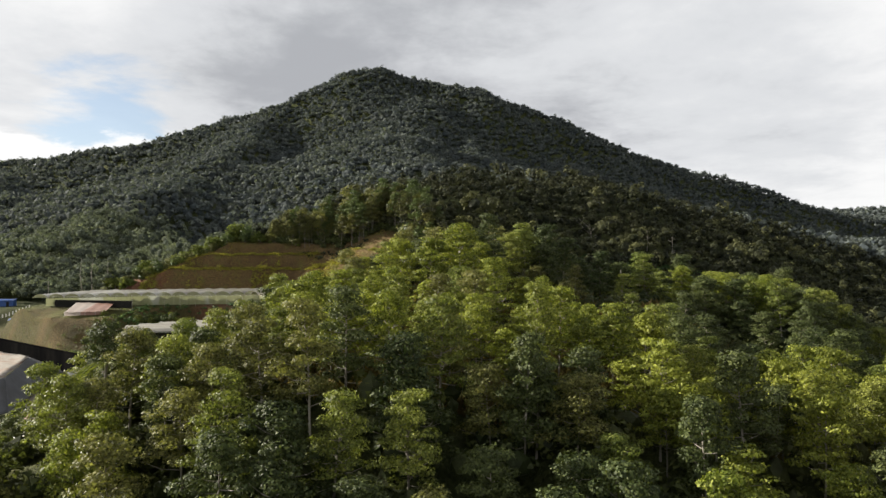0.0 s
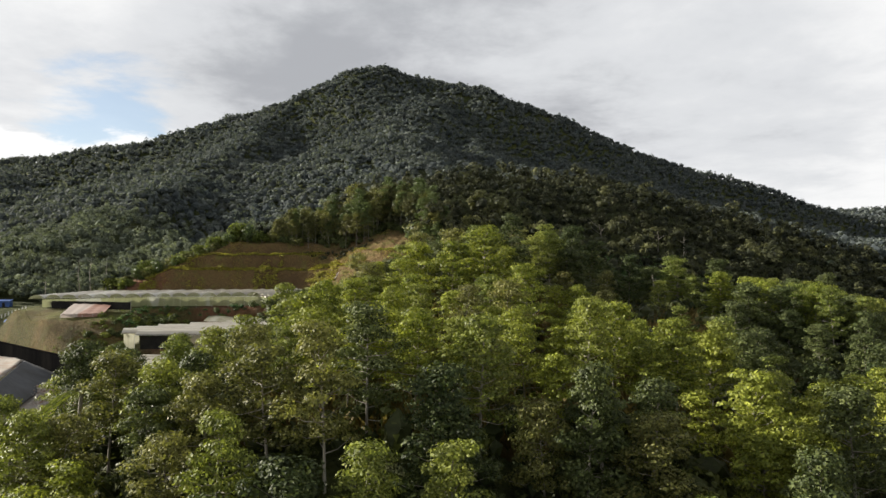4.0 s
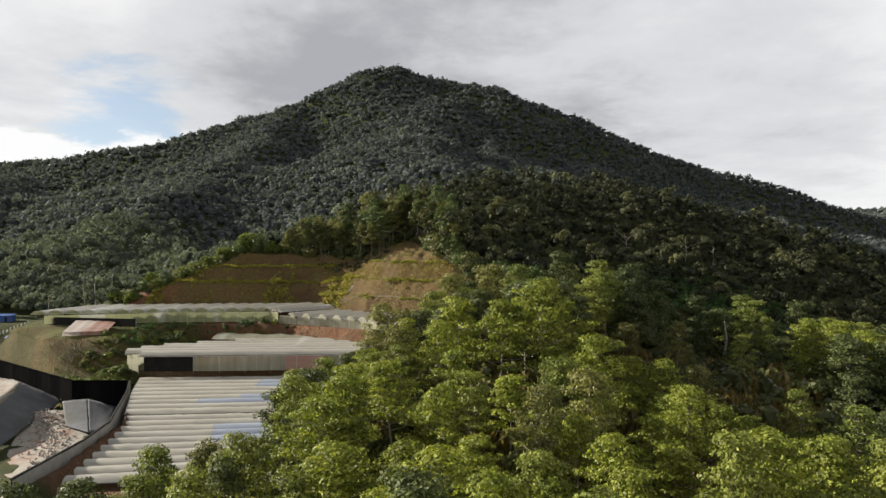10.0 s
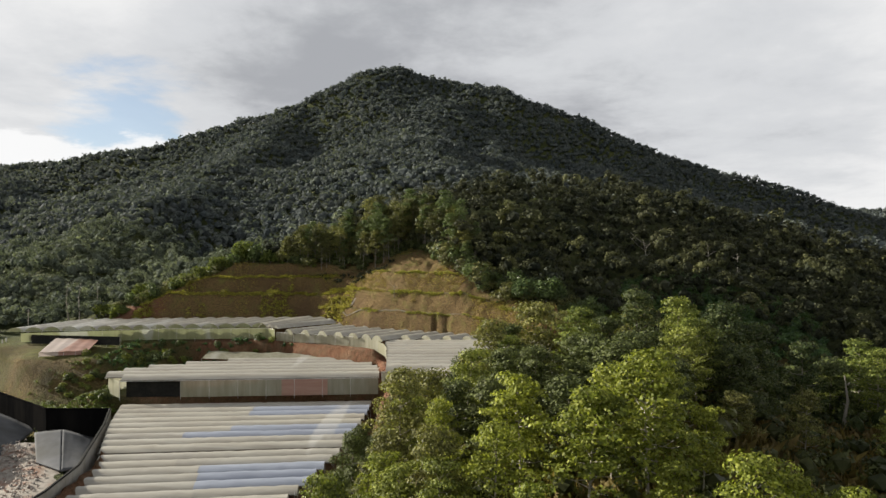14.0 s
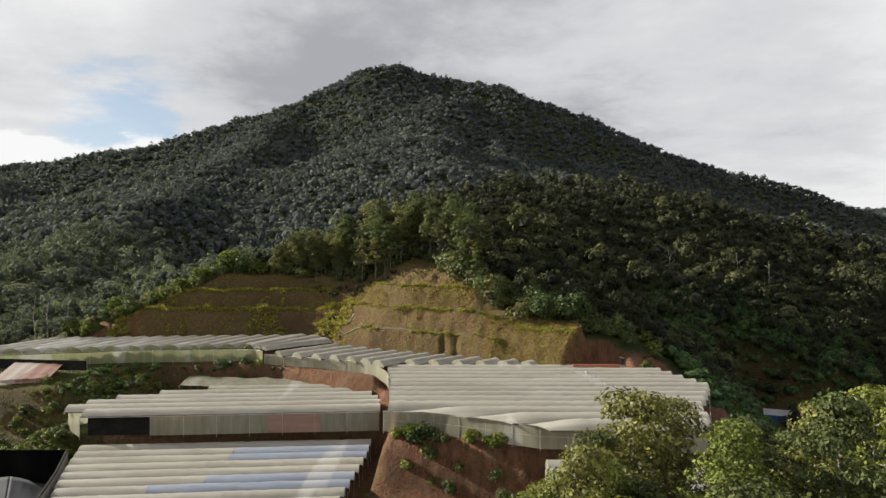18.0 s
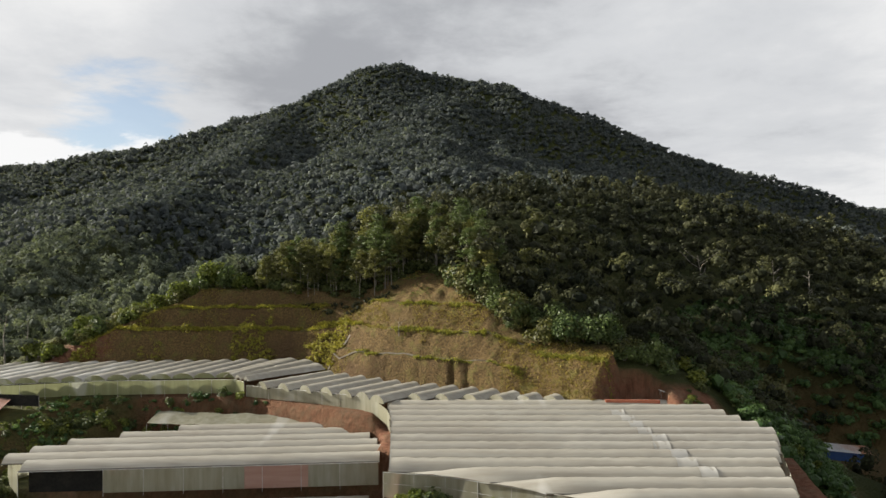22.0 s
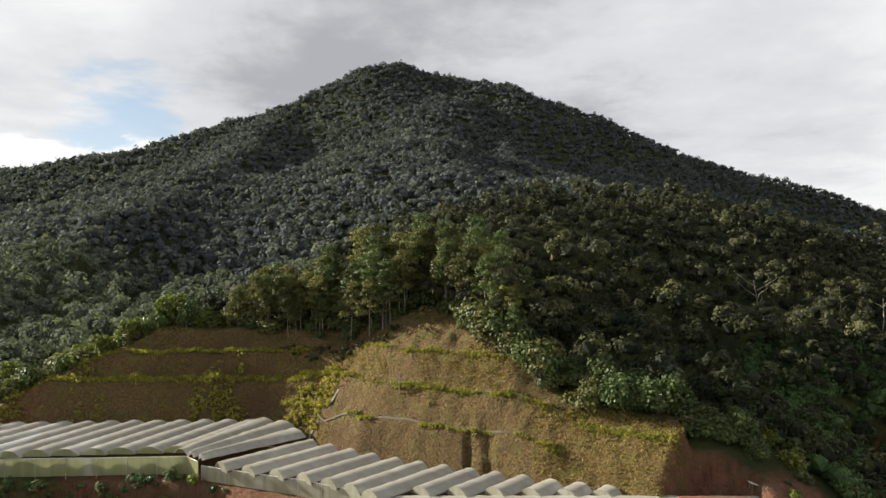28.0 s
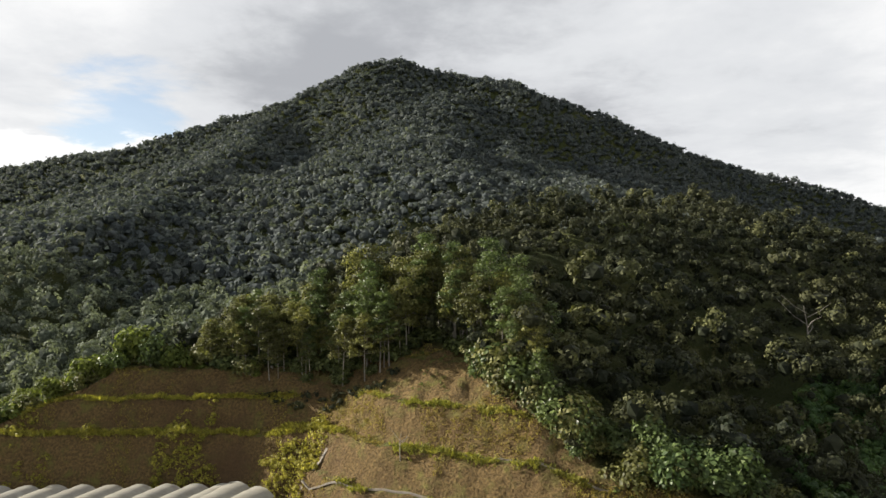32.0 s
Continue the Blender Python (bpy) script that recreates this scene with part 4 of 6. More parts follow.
def near_trees():
    rng = np.random.default_rng(31)
    kinds = {"bright": [], "green": [], "dark": [], "olive": []}
    for k in range(5):
        kinds["bright"].append(tree_kind("young_tree", "slender young tree with layered bright yellow-green leaves", 100 + k, 6.6 + 0.4 * k, 2.0 + 0.15 * k, 0.36, 30, 4200, 0.18, M_LEAF_BRIGHT, 0.36, girth=0.55))
    for k in range(3):
        kinds["green"].append(tree_kind("broadleaf_tree", "broadleaf jungle tree with dense mid-green leaves", 200 + k, 8.0 + k, 2.7, 0.28, 30, 5200, 0.2, M_LEAF_GREEN, 0.42, girth=0.6))
        kinds["dark"].append(tree_kind("jungle_tree", "dark glossy jungle tree with a rounded dense crown", 300 + k, 8.2 + k, 3.0, 0.2, 26, 5600, 0.22, M_LEAF_DARK, 0.5, girth=0.6))
        kinds["olive"].append(tree_kind("olive_tree", "small-leaved tree with olive brown foliage and pale branches", 400 + k, 7.5 + k, 2.8, 0.25, 26, 5200, 0.19, M_LEAF_OLIVE, 0.5, girth=0.6))
    used = set()

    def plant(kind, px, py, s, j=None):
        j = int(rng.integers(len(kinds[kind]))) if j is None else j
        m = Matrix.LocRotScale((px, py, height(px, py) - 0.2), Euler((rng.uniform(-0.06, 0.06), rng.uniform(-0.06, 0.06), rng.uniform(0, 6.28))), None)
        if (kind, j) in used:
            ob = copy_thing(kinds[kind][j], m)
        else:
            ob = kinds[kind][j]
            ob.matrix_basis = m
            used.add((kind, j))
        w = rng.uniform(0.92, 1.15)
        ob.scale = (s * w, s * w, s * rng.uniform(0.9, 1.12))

    for px, py, kind, s in BIG_NEAR:
        plant(kind, px, py, s)
    big = np.array([b[:2] for b in BIG_NEAR])

    def keep(x, y):
        clear = np.min(np.hypot(x[:, None] - big[None, :, 0], y[:, None] - big[None, :, 1]), axis=1) > 2.6
        return clear & clear_of_works(x, y, 3.0) & (inside(x, y, NEAR_FOOT) < 0) & (np.abs(x) < 16 + y * 0.72)
    x, y = scatter(-46, 66, 20, 132, 3.7, rng, keep)
    shelf = inside(x, y, SCRUB_SHELF)
    patch = noise2(x, y, 14, 4, 2)
    edge = -inside(x, y, NEAR_FOOT)
    for i in range(len(x)):
        px, py, p = x[i], y[i], rng.random()
        if shelf[i] < 0 and p < 0.85:
            continue
        if px > 19 and 56 < py < 84:
            if p < 0.5:
                continue
            kind = "dark" if p < 0.82 else "green"
        elif py < 41 and px < 12:
            kind = "dark" if p < 0.62 else "green" if p < 0.84 else "olive" if p < 0.94 else "bright"
        elif px < -13:
            kind = "green" if p < 0.5 else "olive" if p < 0.62 else "dark" if p < 0.84 else "bright"
        elif px > 30 and py > 70:
            kind = "green" if p < 0.45 else "dark" if p < 0.75 else "bright"
        elif py > 79:
            kind = "dark" if p < 0.6 else "green" if p < 0.85 else "olive"
        elif px > 13:
            kind = "bright" if p < 0.62 else "green" if p < 0.82 else "dark"
        else:
            kind = "bright" if p < 0.80 + 0.3 * patch[i] else "green" if p < 0.93 else "olive"
        if kind == "bright" and p > 0.5 and 44 < py < 76 and rng.random() < 0.25:
            continue
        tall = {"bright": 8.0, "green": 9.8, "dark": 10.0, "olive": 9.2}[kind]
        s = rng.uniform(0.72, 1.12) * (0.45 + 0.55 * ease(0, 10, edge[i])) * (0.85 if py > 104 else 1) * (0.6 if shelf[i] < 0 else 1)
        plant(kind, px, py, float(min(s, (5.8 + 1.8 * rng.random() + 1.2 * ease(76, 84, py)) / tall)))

    # thick growth between and under the trees, and dry grass where the young trees stand apart
    def low(x, y):
        return clear_of_works(x, y, 1.0) & (inside(x, y, NEAR_FOOT) < 9) & (np.abs(x) < 26 + y * 0.75)
    bx, by = scatter(-56, 84, 10, 146, 2.1, rng, low)
    r = rng.uniform(0.7, 1.6, len(bx))
    open_ground = (by > 43) & (by < 92) & (bx > -13) & (bx < 30) & (noise2(bx, by, 11, 6, 2) > -0.25)
    thin = ~open_ground | (rng.random(len(bx)) < 0.4)
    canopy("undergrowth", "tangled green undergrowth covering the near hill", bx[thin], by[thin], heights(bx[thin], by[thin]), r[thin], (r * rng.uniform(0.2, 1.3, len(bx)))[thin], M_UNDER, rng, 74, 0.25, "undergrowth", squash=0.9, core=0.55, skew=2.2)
    gx, gy = scatter(-15, 34, 42, 96, 0.55, rng, lambda x, y: noise2(x, y, 8, 7, 3) > -0.25)
    tufts("hill_grass", "tall dry brown grass among the young trees", gx, gy, rng.uniform(0.5, 1.3, len(gx)), M_GRASS_BROWN, rng, 4, 0.45)


def palm():
    """A small palm with drooping fronds of narrow leaflets."""
    rng = np.random.default_rng(36)
    px, py, tall = -22.5, 44.0, 4.6
    root = tagged(new("palm"), "small wild palm with long drooping fronds", "palm")
    root.location = (px, py, height(px, py))
    part("trunk", mesh_np("trunk", *tube_arrays([(0, 0, -0.4), (0.1, 0, tall * 0.5), (0.25, 0.1, tall)], [0.16, 0.12, 0.1], 7), M_BARK, True), root)
    for k in range(11):
        a = k * 0.571 + rng.uniform(-0.15, 0.15)
        out, up = np.array([math.cos(a), math.sin(a), 0]), np.array([0, 0, 1.0])
        rise = rng.uniform(0.3, 1.0)
        t = np.linspace(0, 1, 16)[:, None]
        mid = np.array([0.25, 0.1, tall]) + out * 2.6 * t + up * (rise * 1.6 * t - (1.1 + rise) * 1.9 * t ** 2)
        side = np.cross(out, up)
        pieces = [tube_arrays([tuple(p) for p in mid], [0.045 - 0.0022 * q for q in range(16)], 4)]
        for s in (-1, 1):
            root_l, long = mid[1:], 0.75 * np.sin(np.linspace(0.5, 2.9, 15))[:, None]
            tip = root_l + (side * s * 0.8 + out * 0.5 - up * 0.45) * long
            v = np.stack([root_l - out * 0.05, root_l + out * 0.05, (root_l + tip) / 2 + out * 0.06 + up * 0.04, tip], 1).reshape(-1, 3)
            pieces.append((v, np.arange(60).reshape(15, 4)))
        part("frond", mesh_np("frond", *join_arrays(pieces), M_LEAF_GREEN), root)


# ---- shelters of plastic film ----


def arch(width, rise, k):
    """Points across a tunnel roof, from eave to eave."""
    t = np.linspace(0, 1, k)
    return (t - 0.5) * width, rise * (1 - np.abs(2 * t - 1) ** 2.3)


def tunnel_roof(p0, p1, width, rise, eave, rng, mat, k=11, step=2.5, skew0=0.0, skew1=0.0, width1=None, taper=0.0, eave1=None):
    """One vaulted sheet from p0 to p1 (plan), eaves at height eave; a little slack between the hoops. skew: how far the ends run back across the width; taper: the length over which it rises from the ground sheet at p0."""
    a, b = np.array(p0, float), np.array(p1, float)
    length = np.linalg.norm(b - a)
    u = (b - a) / length
    w = np.array([-u[1], u[0]])
    n = max(int(length / step), 2) * 2 + 1
    c, h = arch(width, rise, k)
    t = np.linspace(0, 1, n)
    s0, s1 = c / width * skew0, c / width * skew1
    along = s0[None] + t[:, None] * (length + s1[None] - s0[None])
    hoop = np.where(np.arange(n) % 2 == 0, 1.0, 0.945)[:, None]
    lift = rng.normal(0, 0.025, (n, 1)) + rng.normal(0, 0.02, (n, k))
    wide = 1 + t[:, None] * ((width1 or width) / width - 1)
    x = a[0] + u[0] * along + w[0] * c[None] * wide
    y = a[1] + u[1] * along + w[1] * c[None] * wide
    up = np.clip(0.25 + 0.75 * t * length / taper, 0, 1)[:, None] if taper else 1.0
    z = eave + t[:, None] * ((eave if eave1 is None else eave1) - eave) + h[None] * hoop * up * np.minimum(wide, 1.15) + lift
    v = np.stack([x, y, z], -1).reshape(-1, 3)
    i = np.arange(n * k).reshape(n, k)
    f = np.stack([i[:-1, :-1], i[:-1, 1:], i[1:, 1:], i[1:, :-1]], -1).reshape(-1, 4)
    return mesh_np("roof_film", v, f, mat, True)


def tunnel_end(p0, p1, width, rise, eave, drop, mat, at_start=True, skew=0.0):
    """The D-shaped end of a tunnel, hanging drop below the eave."""
    a, b = np.array(p0, float), np.array(p1, float)
    u = (b - a) / np.linalg.norm(b - a)
    w = np.array([-u[1], u[0]])
    e = a if at_start else b
    c, h = arch(width, rise, 11)
    top = np.stack([e[0] + u[0] * c / width * skew + w[0] * c, e[1] + u[1] * c / width * skew + w[1] * c, eave + h - 0.01], -1)
    low = top.copy()
    low[:, 2] = eave - drop
    i = np.arange(11)
    f = np.stack([i[:-1], i[1:], i[1:] + 11, i[:-1] + 11], -1)
    return mesh_np("end_film", np.concatenate([top, low]), f, mat, True)


def film_wall(points, top, bottom, mat, rng, step=1.2, name="side_film"):
    """A hanging wall of film along plan points; top and bottom may change from point to point."""
    pts = [np.array(p, float) for p in points]
    tops = top if isinstance(top, (list, tuple)) else [top] * len(pts)
    lows = bottom if isinstance(bottom, (list, tuple)) else [bottom] * len(pts)
    rows = []
    for a, b, t0, t1, l0, l1 in zip(pts, pts[1:], tops, tops[1:], lows, lows[1:]):
        k = max(int(np.linalg.norm(b - a) / step), 1)
        u = (b - a) / np.linalg.norm(b - a)
        for i in range(k + (b is pts[-1])):
            t = i / k
            q = a + t * (b - a)
            bulge = rng.uniform(-0.06, 0.06)
            for s in (0, 0.35, 0.7, 1):
                z = (t0 + t * (t1 - t0)) * (1 - s) + (l0 + t * (l1 - l0)) * s
                o = bulge * math.sin(s * 3.14) * 1.5
                rows.append((q[0] - u[1] * o, q[1] + u[0] * o, z))
    v = np.array(rows)
    n = len(v) // 4
    i = np.arange(n * 4).reshape(n, 4)
    f = np.stack([i[:-1, :-1], i[1:, :-1], i[1:, 1:], i[:-1, 1:]], -1).reshape(-1, 4)
    return mesh_np(name, v, f, mat, True)


def posts_along(thing, points, top, bottom, gap):
    for a, b in zip(points, points[1:]):
        a, b = Vector(a), Vector(b)
        k = max(int((b - a).length / gap), 1)
        for i in range(k):
            p = a.lerp(b, i / k)
            part("post", tube("post", [(p.x, p.y, bottom - 0.3), (p.x, p.y, top)], 0.05, M_STEEL, 5), thing)


def rail(thing, points, z, radius=0.035, name="rail"):
    part(name, tube(name, [(*p, z) for p in points], radius, M_STEEL, 5), thing)


def right_shelter():
    rng = np.random.default_rng(41)
    g = tagged(new("film_greenhouse"), "large greenhouse of cream plastic film tunnels on an earth terrace", "greenhouse", "film greenhouses")
    ys = [227.0 - 4.42 * i for i in range(13)]
    for i, y in enumerate(ys):
        left = float(np.interp(y, [185, 190, 212, 228], [-24.0, -24.4, -26.4, -28.8])) if i < 10 else (-16.0, -6.0, 2.4)[i - 10]
        cut = 0.0 if i < 10 else (-14.0, -9.2, -4.5)[i - 10]
        right = (37.0, 38.2, 39.4, 40.6, 42.0, 43.0, 41.4, 39.4, 37.4, 35.3, 33.9, 33.2, 31.5)[i]
        part("roof_film", tunnel_roof((left, y), (right, y + 0.5), 4.42, 1.6, 40.4, rng, M_FILM, skew0=cut, taper=7.0 if cut else 0.0), g)
        if 1 < i < 11:
            px = 16.5 + 0.115 * (223 - y) + rng.uniform(-0.8, 0.8)
            part("roof_patch", tunnel_roof((px, y + 0.25), (px + 2.2 + 0.9 * rng.random(), y + 0.27), 4.36, 1.62, 40.42, rng, M_FILM_NEW), g, "strip of newer whiter film")
        part("end_film", tunnel_end((left, y), (right, y + 0.5), 4.42, 1.6, 40.4, 0.15, M_FILM_WALL, False), g)
        if not cut:
            part("end_film", tunnel_end((left, y), (right, y + 0.5), 4.42, 1.6, 40.4, 2.2, M_FILM, True), g)
        part("gutter", tube("gutter", [(left - cut / 2, y - 2.21, 40.46), (right, y - 1.71, 40.46)], 0.15, M_GUTTER, 5), g)
    front = [(-25.0, 185.0), (-15.5, 183.2), (-6, 178.8), (3.2, 174.4), (31.5, 171.9)]
    part("side_film", film_wall(front, [40.6] * 5, [36.7] * 5, M_FILM_WALL, rng), g)
    west = [(-24.2, 185.0), (-25.0, 200), (-26.6, 214)]
    part("side_film", film_wall(west, 40.6, 37.2, M_FILM, rng), g)
    east = [(31.5, 171.9), (34.5, 180), (38, 190), (43.2, 204), (37.2, 229)]
    part("side_film", film_wall(east, 40.55, 37.5, M_FILM_WALL, rng), g)
    posts_along(g, front, 40.6, 36.6, 4.5)
    posts_along(g, east, 40.6, 36.6, 4.4)
    rail(g, front, 38.8)
    rail(g, front, 40.5, 0.05)
    for k in range(7):
        a = Vector(front[3]).lerp(Vector(front[4]), k / 7)
        b = Vector(front[3]).lerp(Vector(front[4]), (k + 1) / 7)
        part("brace", tube("brace", [(a.x, a.y + 0.1, 40.4), (b.x, b.y + 0.1, 37.2)], 0.03, M_STEEL, 4), g)


def back_shelter():
    rng = np.random.default_rng(42)
    g = tagged(new("film_greenhouse"), "long row of cream film tunnels below the terraced bank", "greenhouse", "film greenhouses")
    for i in range(15):
        far = (-62.2 - 5.2 * i, 265.6 - 0.06 * i)
        near = (-70.4 - 5.2 * i, 245.2 - 0.35 * i - 0.35 * max(i - 5, 0))
        z = 43.4 - 0.05 * i
        part("roof_film", tunnel_roof(near, far, 5.25, 1.25, z, rng, M_FILM, skew0=-1.9, skew1=-1.9), g)
        part("end_film", tunnel_end(near, far, 5.25, 1.25, z, 0.1, M_FILM_GREEN, True, skew=-1.9), g)
    front = [(-64.4, 240.5), (-67.5, 243.2), (-101, 241.6), (-122, 236.8), (-139, 233.4)]
    part("side_film", film_wall(front, [43.2, 43.4, 43.1, 42.9, 42.7], [39.7, 40.0, 39.8, 39.8, 40], M_FILM_GREEN, rng), g)
    posts_along(g, front, 43.3, 39.2, 5.2)
    rail(g, front, 43.2, 0.05)
    # the fanned bays at the bend, narrow at the wall and wide at the bank
    for near, far, w0, w1 in (((-69.2, 244.0), (-59.8, 266.2), 3.6, 6.6), ((-66.6, 242.4), (-54.8, 263.6), 1.6, 6.6), ((-64.2, 241.0), (-50.6, 257.2), 1.2, 7.0)):
        part("roof_film", tunnel_roof(near, far, w0, 1.1, 43.35, rng, M_FILM, width1=w1, eave1=43.5), g)
    h = tagged(new("film_greenhouse"), "row of slanting film tunnels along the bank toe", "greenhouse", "film greenhouses")
    front = [(-64.0, 241.0), (-52.3, 236.7), (-44.5, 234.0), (-35.5, 229.7), (-30.8, 225.6), (-28.4, 221), (-26.6, 214)]
    for i in range(13):
        x = -46.6 + 4.55 * i
        far = (x, float(np.interp(x, [-47, -37, -29, -21, -10, 0, 10], [254.4, 247.8, 243.2, 239.6, 236.0, 232.6, 229.8])))
        z = float(np.interp(x, [-47, -20, 12], [42.1, 41.9, 41.2]))
        along = 20.8
        while along > 1.6 and far[1] - 0.74 * along < max(np.interp(far[0] - 0.67 * along, [p[0] for p in front], [p[1] for p in front]), 228.2 if far[0] - 0.67 * along > -31 else 0):
            along -= 0.25
        near = (far[0] - 0.67 * along, far[1] - 0.74 * along)
        part("roof_film", tunnel_roof(near, far, 4.6, 1.35, z, rng, M_FILM), h)
        part("end_film", tunnel_end(near, far, 4.6, 1.35, z, 0.25, M_FILM_WALL, True), h)
        part("gutter", tube("gutter", [(near[0] + 1.7, near[1] - 1.54, z + 0.03), (far[0] + 1.7, far[1] - 1.54, z + 0.03)], 0.12, M_GUTTER, 5), h)
    part("side_film", film_wall(front, [42.4, 42.3, 42.2, 42.1, 41.8, 41.4, 41.0], [39.6, 39.5, 39.4, 39.2, 38.6, 38.2, 37.6], M_FILM_WALL, rng), h)
    posts_along(h, front[:4], 42.2, 38.8, 4.4)
    rail(h, front[:4], 42.2, 0.05)


def middle_shelter():
    rng = np.random.default_rng(43)
    g = tagged(new("film_greenhouse"), "cream film greenhouse with a dark open bay in its front wall", "greenhouse", "film greenhouses")
    lefts = (-92.5, -98.5, -96.5, -92.0, -84.0, -74.0)
    rights = (-28.5, -28.8, -30.0, -32.0, -36.0, -41.0)
    for i in range(6):
        a, b = (lefts[i], 203.6 + 4.4 * i + 0.09 * (lefts[i] + 92)), (rights[i], 209.6 + 4.1 * i)
        part("roof_film", tunnel_roof(a, b, 4.5, 1.3, 34.9 + 0.05 * i, rng, M_FILM), g)
        part("gutter", tube("gutter", [(a[0], a[1] - 2.2, 34.95), (b[0], b[1] - 2.1, 34.95)], 0.13, M_GUTTER, 5), g)
        part("end_film", tunnel_end(a, b, 4.5, 1.3, 34.9, 0.3, M_FILM_WALL, True), g)
        part("end_film", tunnel_end(a, b, 4.5, 1.3, 34.9, 0.6, M_FILM_WALL, False), g)
    front = [(-92.5, 201.2), (-28.5, 207.3)]
    west = [(-92.5, 201.2), (-99, 208), (-97, 214)]
    f = lambda t: (-92.5 + 64 * t, 201.2 + 6.1 * t)
    part("side_film", film_wall([f(0.23), f(0.62)], 34.9, 30.7, M_FILM_WALL, rng), g)
    part("side_film", film_wall([f(0.62), f(0.80)], 34.9, 30.7, M_FILM_PINK, rng), g, "sun-bleached pinkish film panel")
    part("side_film", film_wall([f(0.80), f(1.0)], 34.9, 30.7, M_FILM_WALL, rng), g)
    part("side_film", film_wall(west, 34.9, 30.6, M_FILM_WALL, rng), g)
    # black sheet hung inside to paint the unlit depth of the open bay
    part("shade_net", film_wall([(-92, 203.6), f(0.23)[0:1] + (204.6,)], 34.3, 30.4, M_DARK, rng, name="shade_net"), g, "black sheet for the darkness inside an open bay")
    posts_along(g, [f(0.23), front[1]], 34.9, 30.4, 6.5)
    posts_along(g, [front[0], f(0.01)], 34.9, 30.4, 5)
    rail(g, front, 34.85, 0.06)
    # flat tarpaulin roof behind
    t = tagged(new("tarpaulin_shelter"), "flat dusty film tarpaulin shelter behind the tunnels", "shelter", "film greenhouses")
    v = []
    for j in range(6):
        for i in range(16):
            x, y = -84 + i * 2.7, 232.5 + j * 1.2 - 0.25 * i
            v.append((x, y, 35.4 + 0.25 * j + 0.15 * math.sin(i * 1.7) + 0.1 * rng.normal()))
    i = np.arange(96).reshape(6, 16)
    part("roof_film", mesh_np("roof_film", np.array(v), np.stack([i[:-1, :-1], i[:-1, 1:], i[1:, 1:], i[1:, :-1]], -1).reshape(-1, 4), M_FILM_WALL, True), t)
    posts_along(t, [(-84, 232.5), (-43.5, 228.7)], 35.4, 30.3, 5)


def low_shelter():
    rng = np.random.default_rng(44)
    g = tagged(new("film_greenhouse"), "stepped greenhouse of many white and bluish film tunnels", "greenhouse", "film greenhouses")
    for i in range(19):
        y = 199.2 - 3.9 * i
        left = np.interp(y, [125, 160, 185, 201], [-69, -75.5, -86, -91.5])
        right = np.interp(y, [125, 165, 190, 201], [-39, -31.5, -29.8, -30])
        z = 28.6 - 0.12 * i - (0.4 if i > 8 else 0)
        a, b = (left, y - 0.2), (right, y + 5.4)
        cut = rng.uniform(0.3, 0.6)
        m = (a[0] + cut * (b[0] - a[0]), a[1] + cut * (b[1] - a[1]))
        part("roof_film", tunnel_roof(a, m, 3.95, 0.95, z, rng, M_FILM), g)
        part("roof_film", tunnel_roof(m, b, 3.95, 0.97, z, rng, M_FILM_BLUE if i in (1, 2, 5, 6, 11, 12, 13) else M_FILM), g, "bluish weathered film" if i in (1, 2, 5, 6, 11, 12, 13) else "")
        part("end_film", tunnel_end(a, b, 3.95, 0.95, z, 1.0, M_FILM_WALL, False), g)
        part("end_film", tunnel_end(a, b, 3.95, 0.95, z, 1.0, M_FILM_WALL, True), g)
        part("gutter", tube("gutter", [(a[0], a[1] - 1.95, z + 0.05), (b[0], b[1] - 1.95, z + 0.05)], 0.14, M_GUTTER, 5), g)
    posts_along(g, [(-91, 197), (-86, 184), (-75.5, 160), (-70, 130)], 27.4, 24.8, 4)
    posts_along(g, [(-30, 204), (-30, 188), (-32, 165), (-38, 135)], 27.4, 24.8, 4)


def front_shelter():
    rng = np.random.default_rng(45)
    g = tagged(new("film_greenhouse"), "lower greenhouse of cream film tunnels beside the red cliff", "greenhouse", "film greenhouses")
    for i in range(6):
        y = 171.4 - 4.3 * i
        a, b = (4.0 - 0.6 * i, y), (45.0 + 2.2 * i, y + 0.4)
        part("roof_film", tunnel_roof(a, b, 4.3, 1.1, 34.6, rng, M_FILM), g)
        part("end_film", tunnel_end(a, b, 4.3, 1.1, 34.6, 0.8, M_FILM_WALL, True), g)
        part("end_film", tunnel_end(a, b, 4.3, 1.1, 34.6, 0.8, M_FILM_WALL, False), g)
    posts_along(g, [(4, 169), (1, 148)], 34.5, 30.3, 4.3)
    posts_along(g, [(43, 169), (51, 149)], 34.5, 29.5, 4.3)
    h = tagged(new("film_greenhouse"), "small patched film tunnels at the foot of the cliff", "greenhouse", "film greenhouses")
    for i in range(4):
        y = 168.5 - 4.3 * i
        a, b = (-20 + 0.5 * i, y), (1, y + 0.4)
        part("roof_film", tunnel_roof(a, b, 4.3, 1.0, 27.4, rng, M_FILM), h)
        part("end_film", tunnel_end(a, b, 4.3, 1.0, 27.4, 0.8, M_FILM_WALL, True), h)
    posts_along(h, [(-20, 166), (-18, 153)], 27.3, 24.8, 4.3)


right_shelter()
back_shelter()
middle_shelter()
low_shelter()
front_shelter()


# ---- the cut bank: grass edges, tufts, drains ----
def bank_points(rng, count, test):
    x, y = rng.uniform(-126, 24, count), rng.uniform(216, 290, count)
    d = toe_distance(x, y)
    ok = (inside(x, y, BANK_AREA) < 0.5) & (d > 0) & test(x, y, d)
    return x[ok], y[ok]


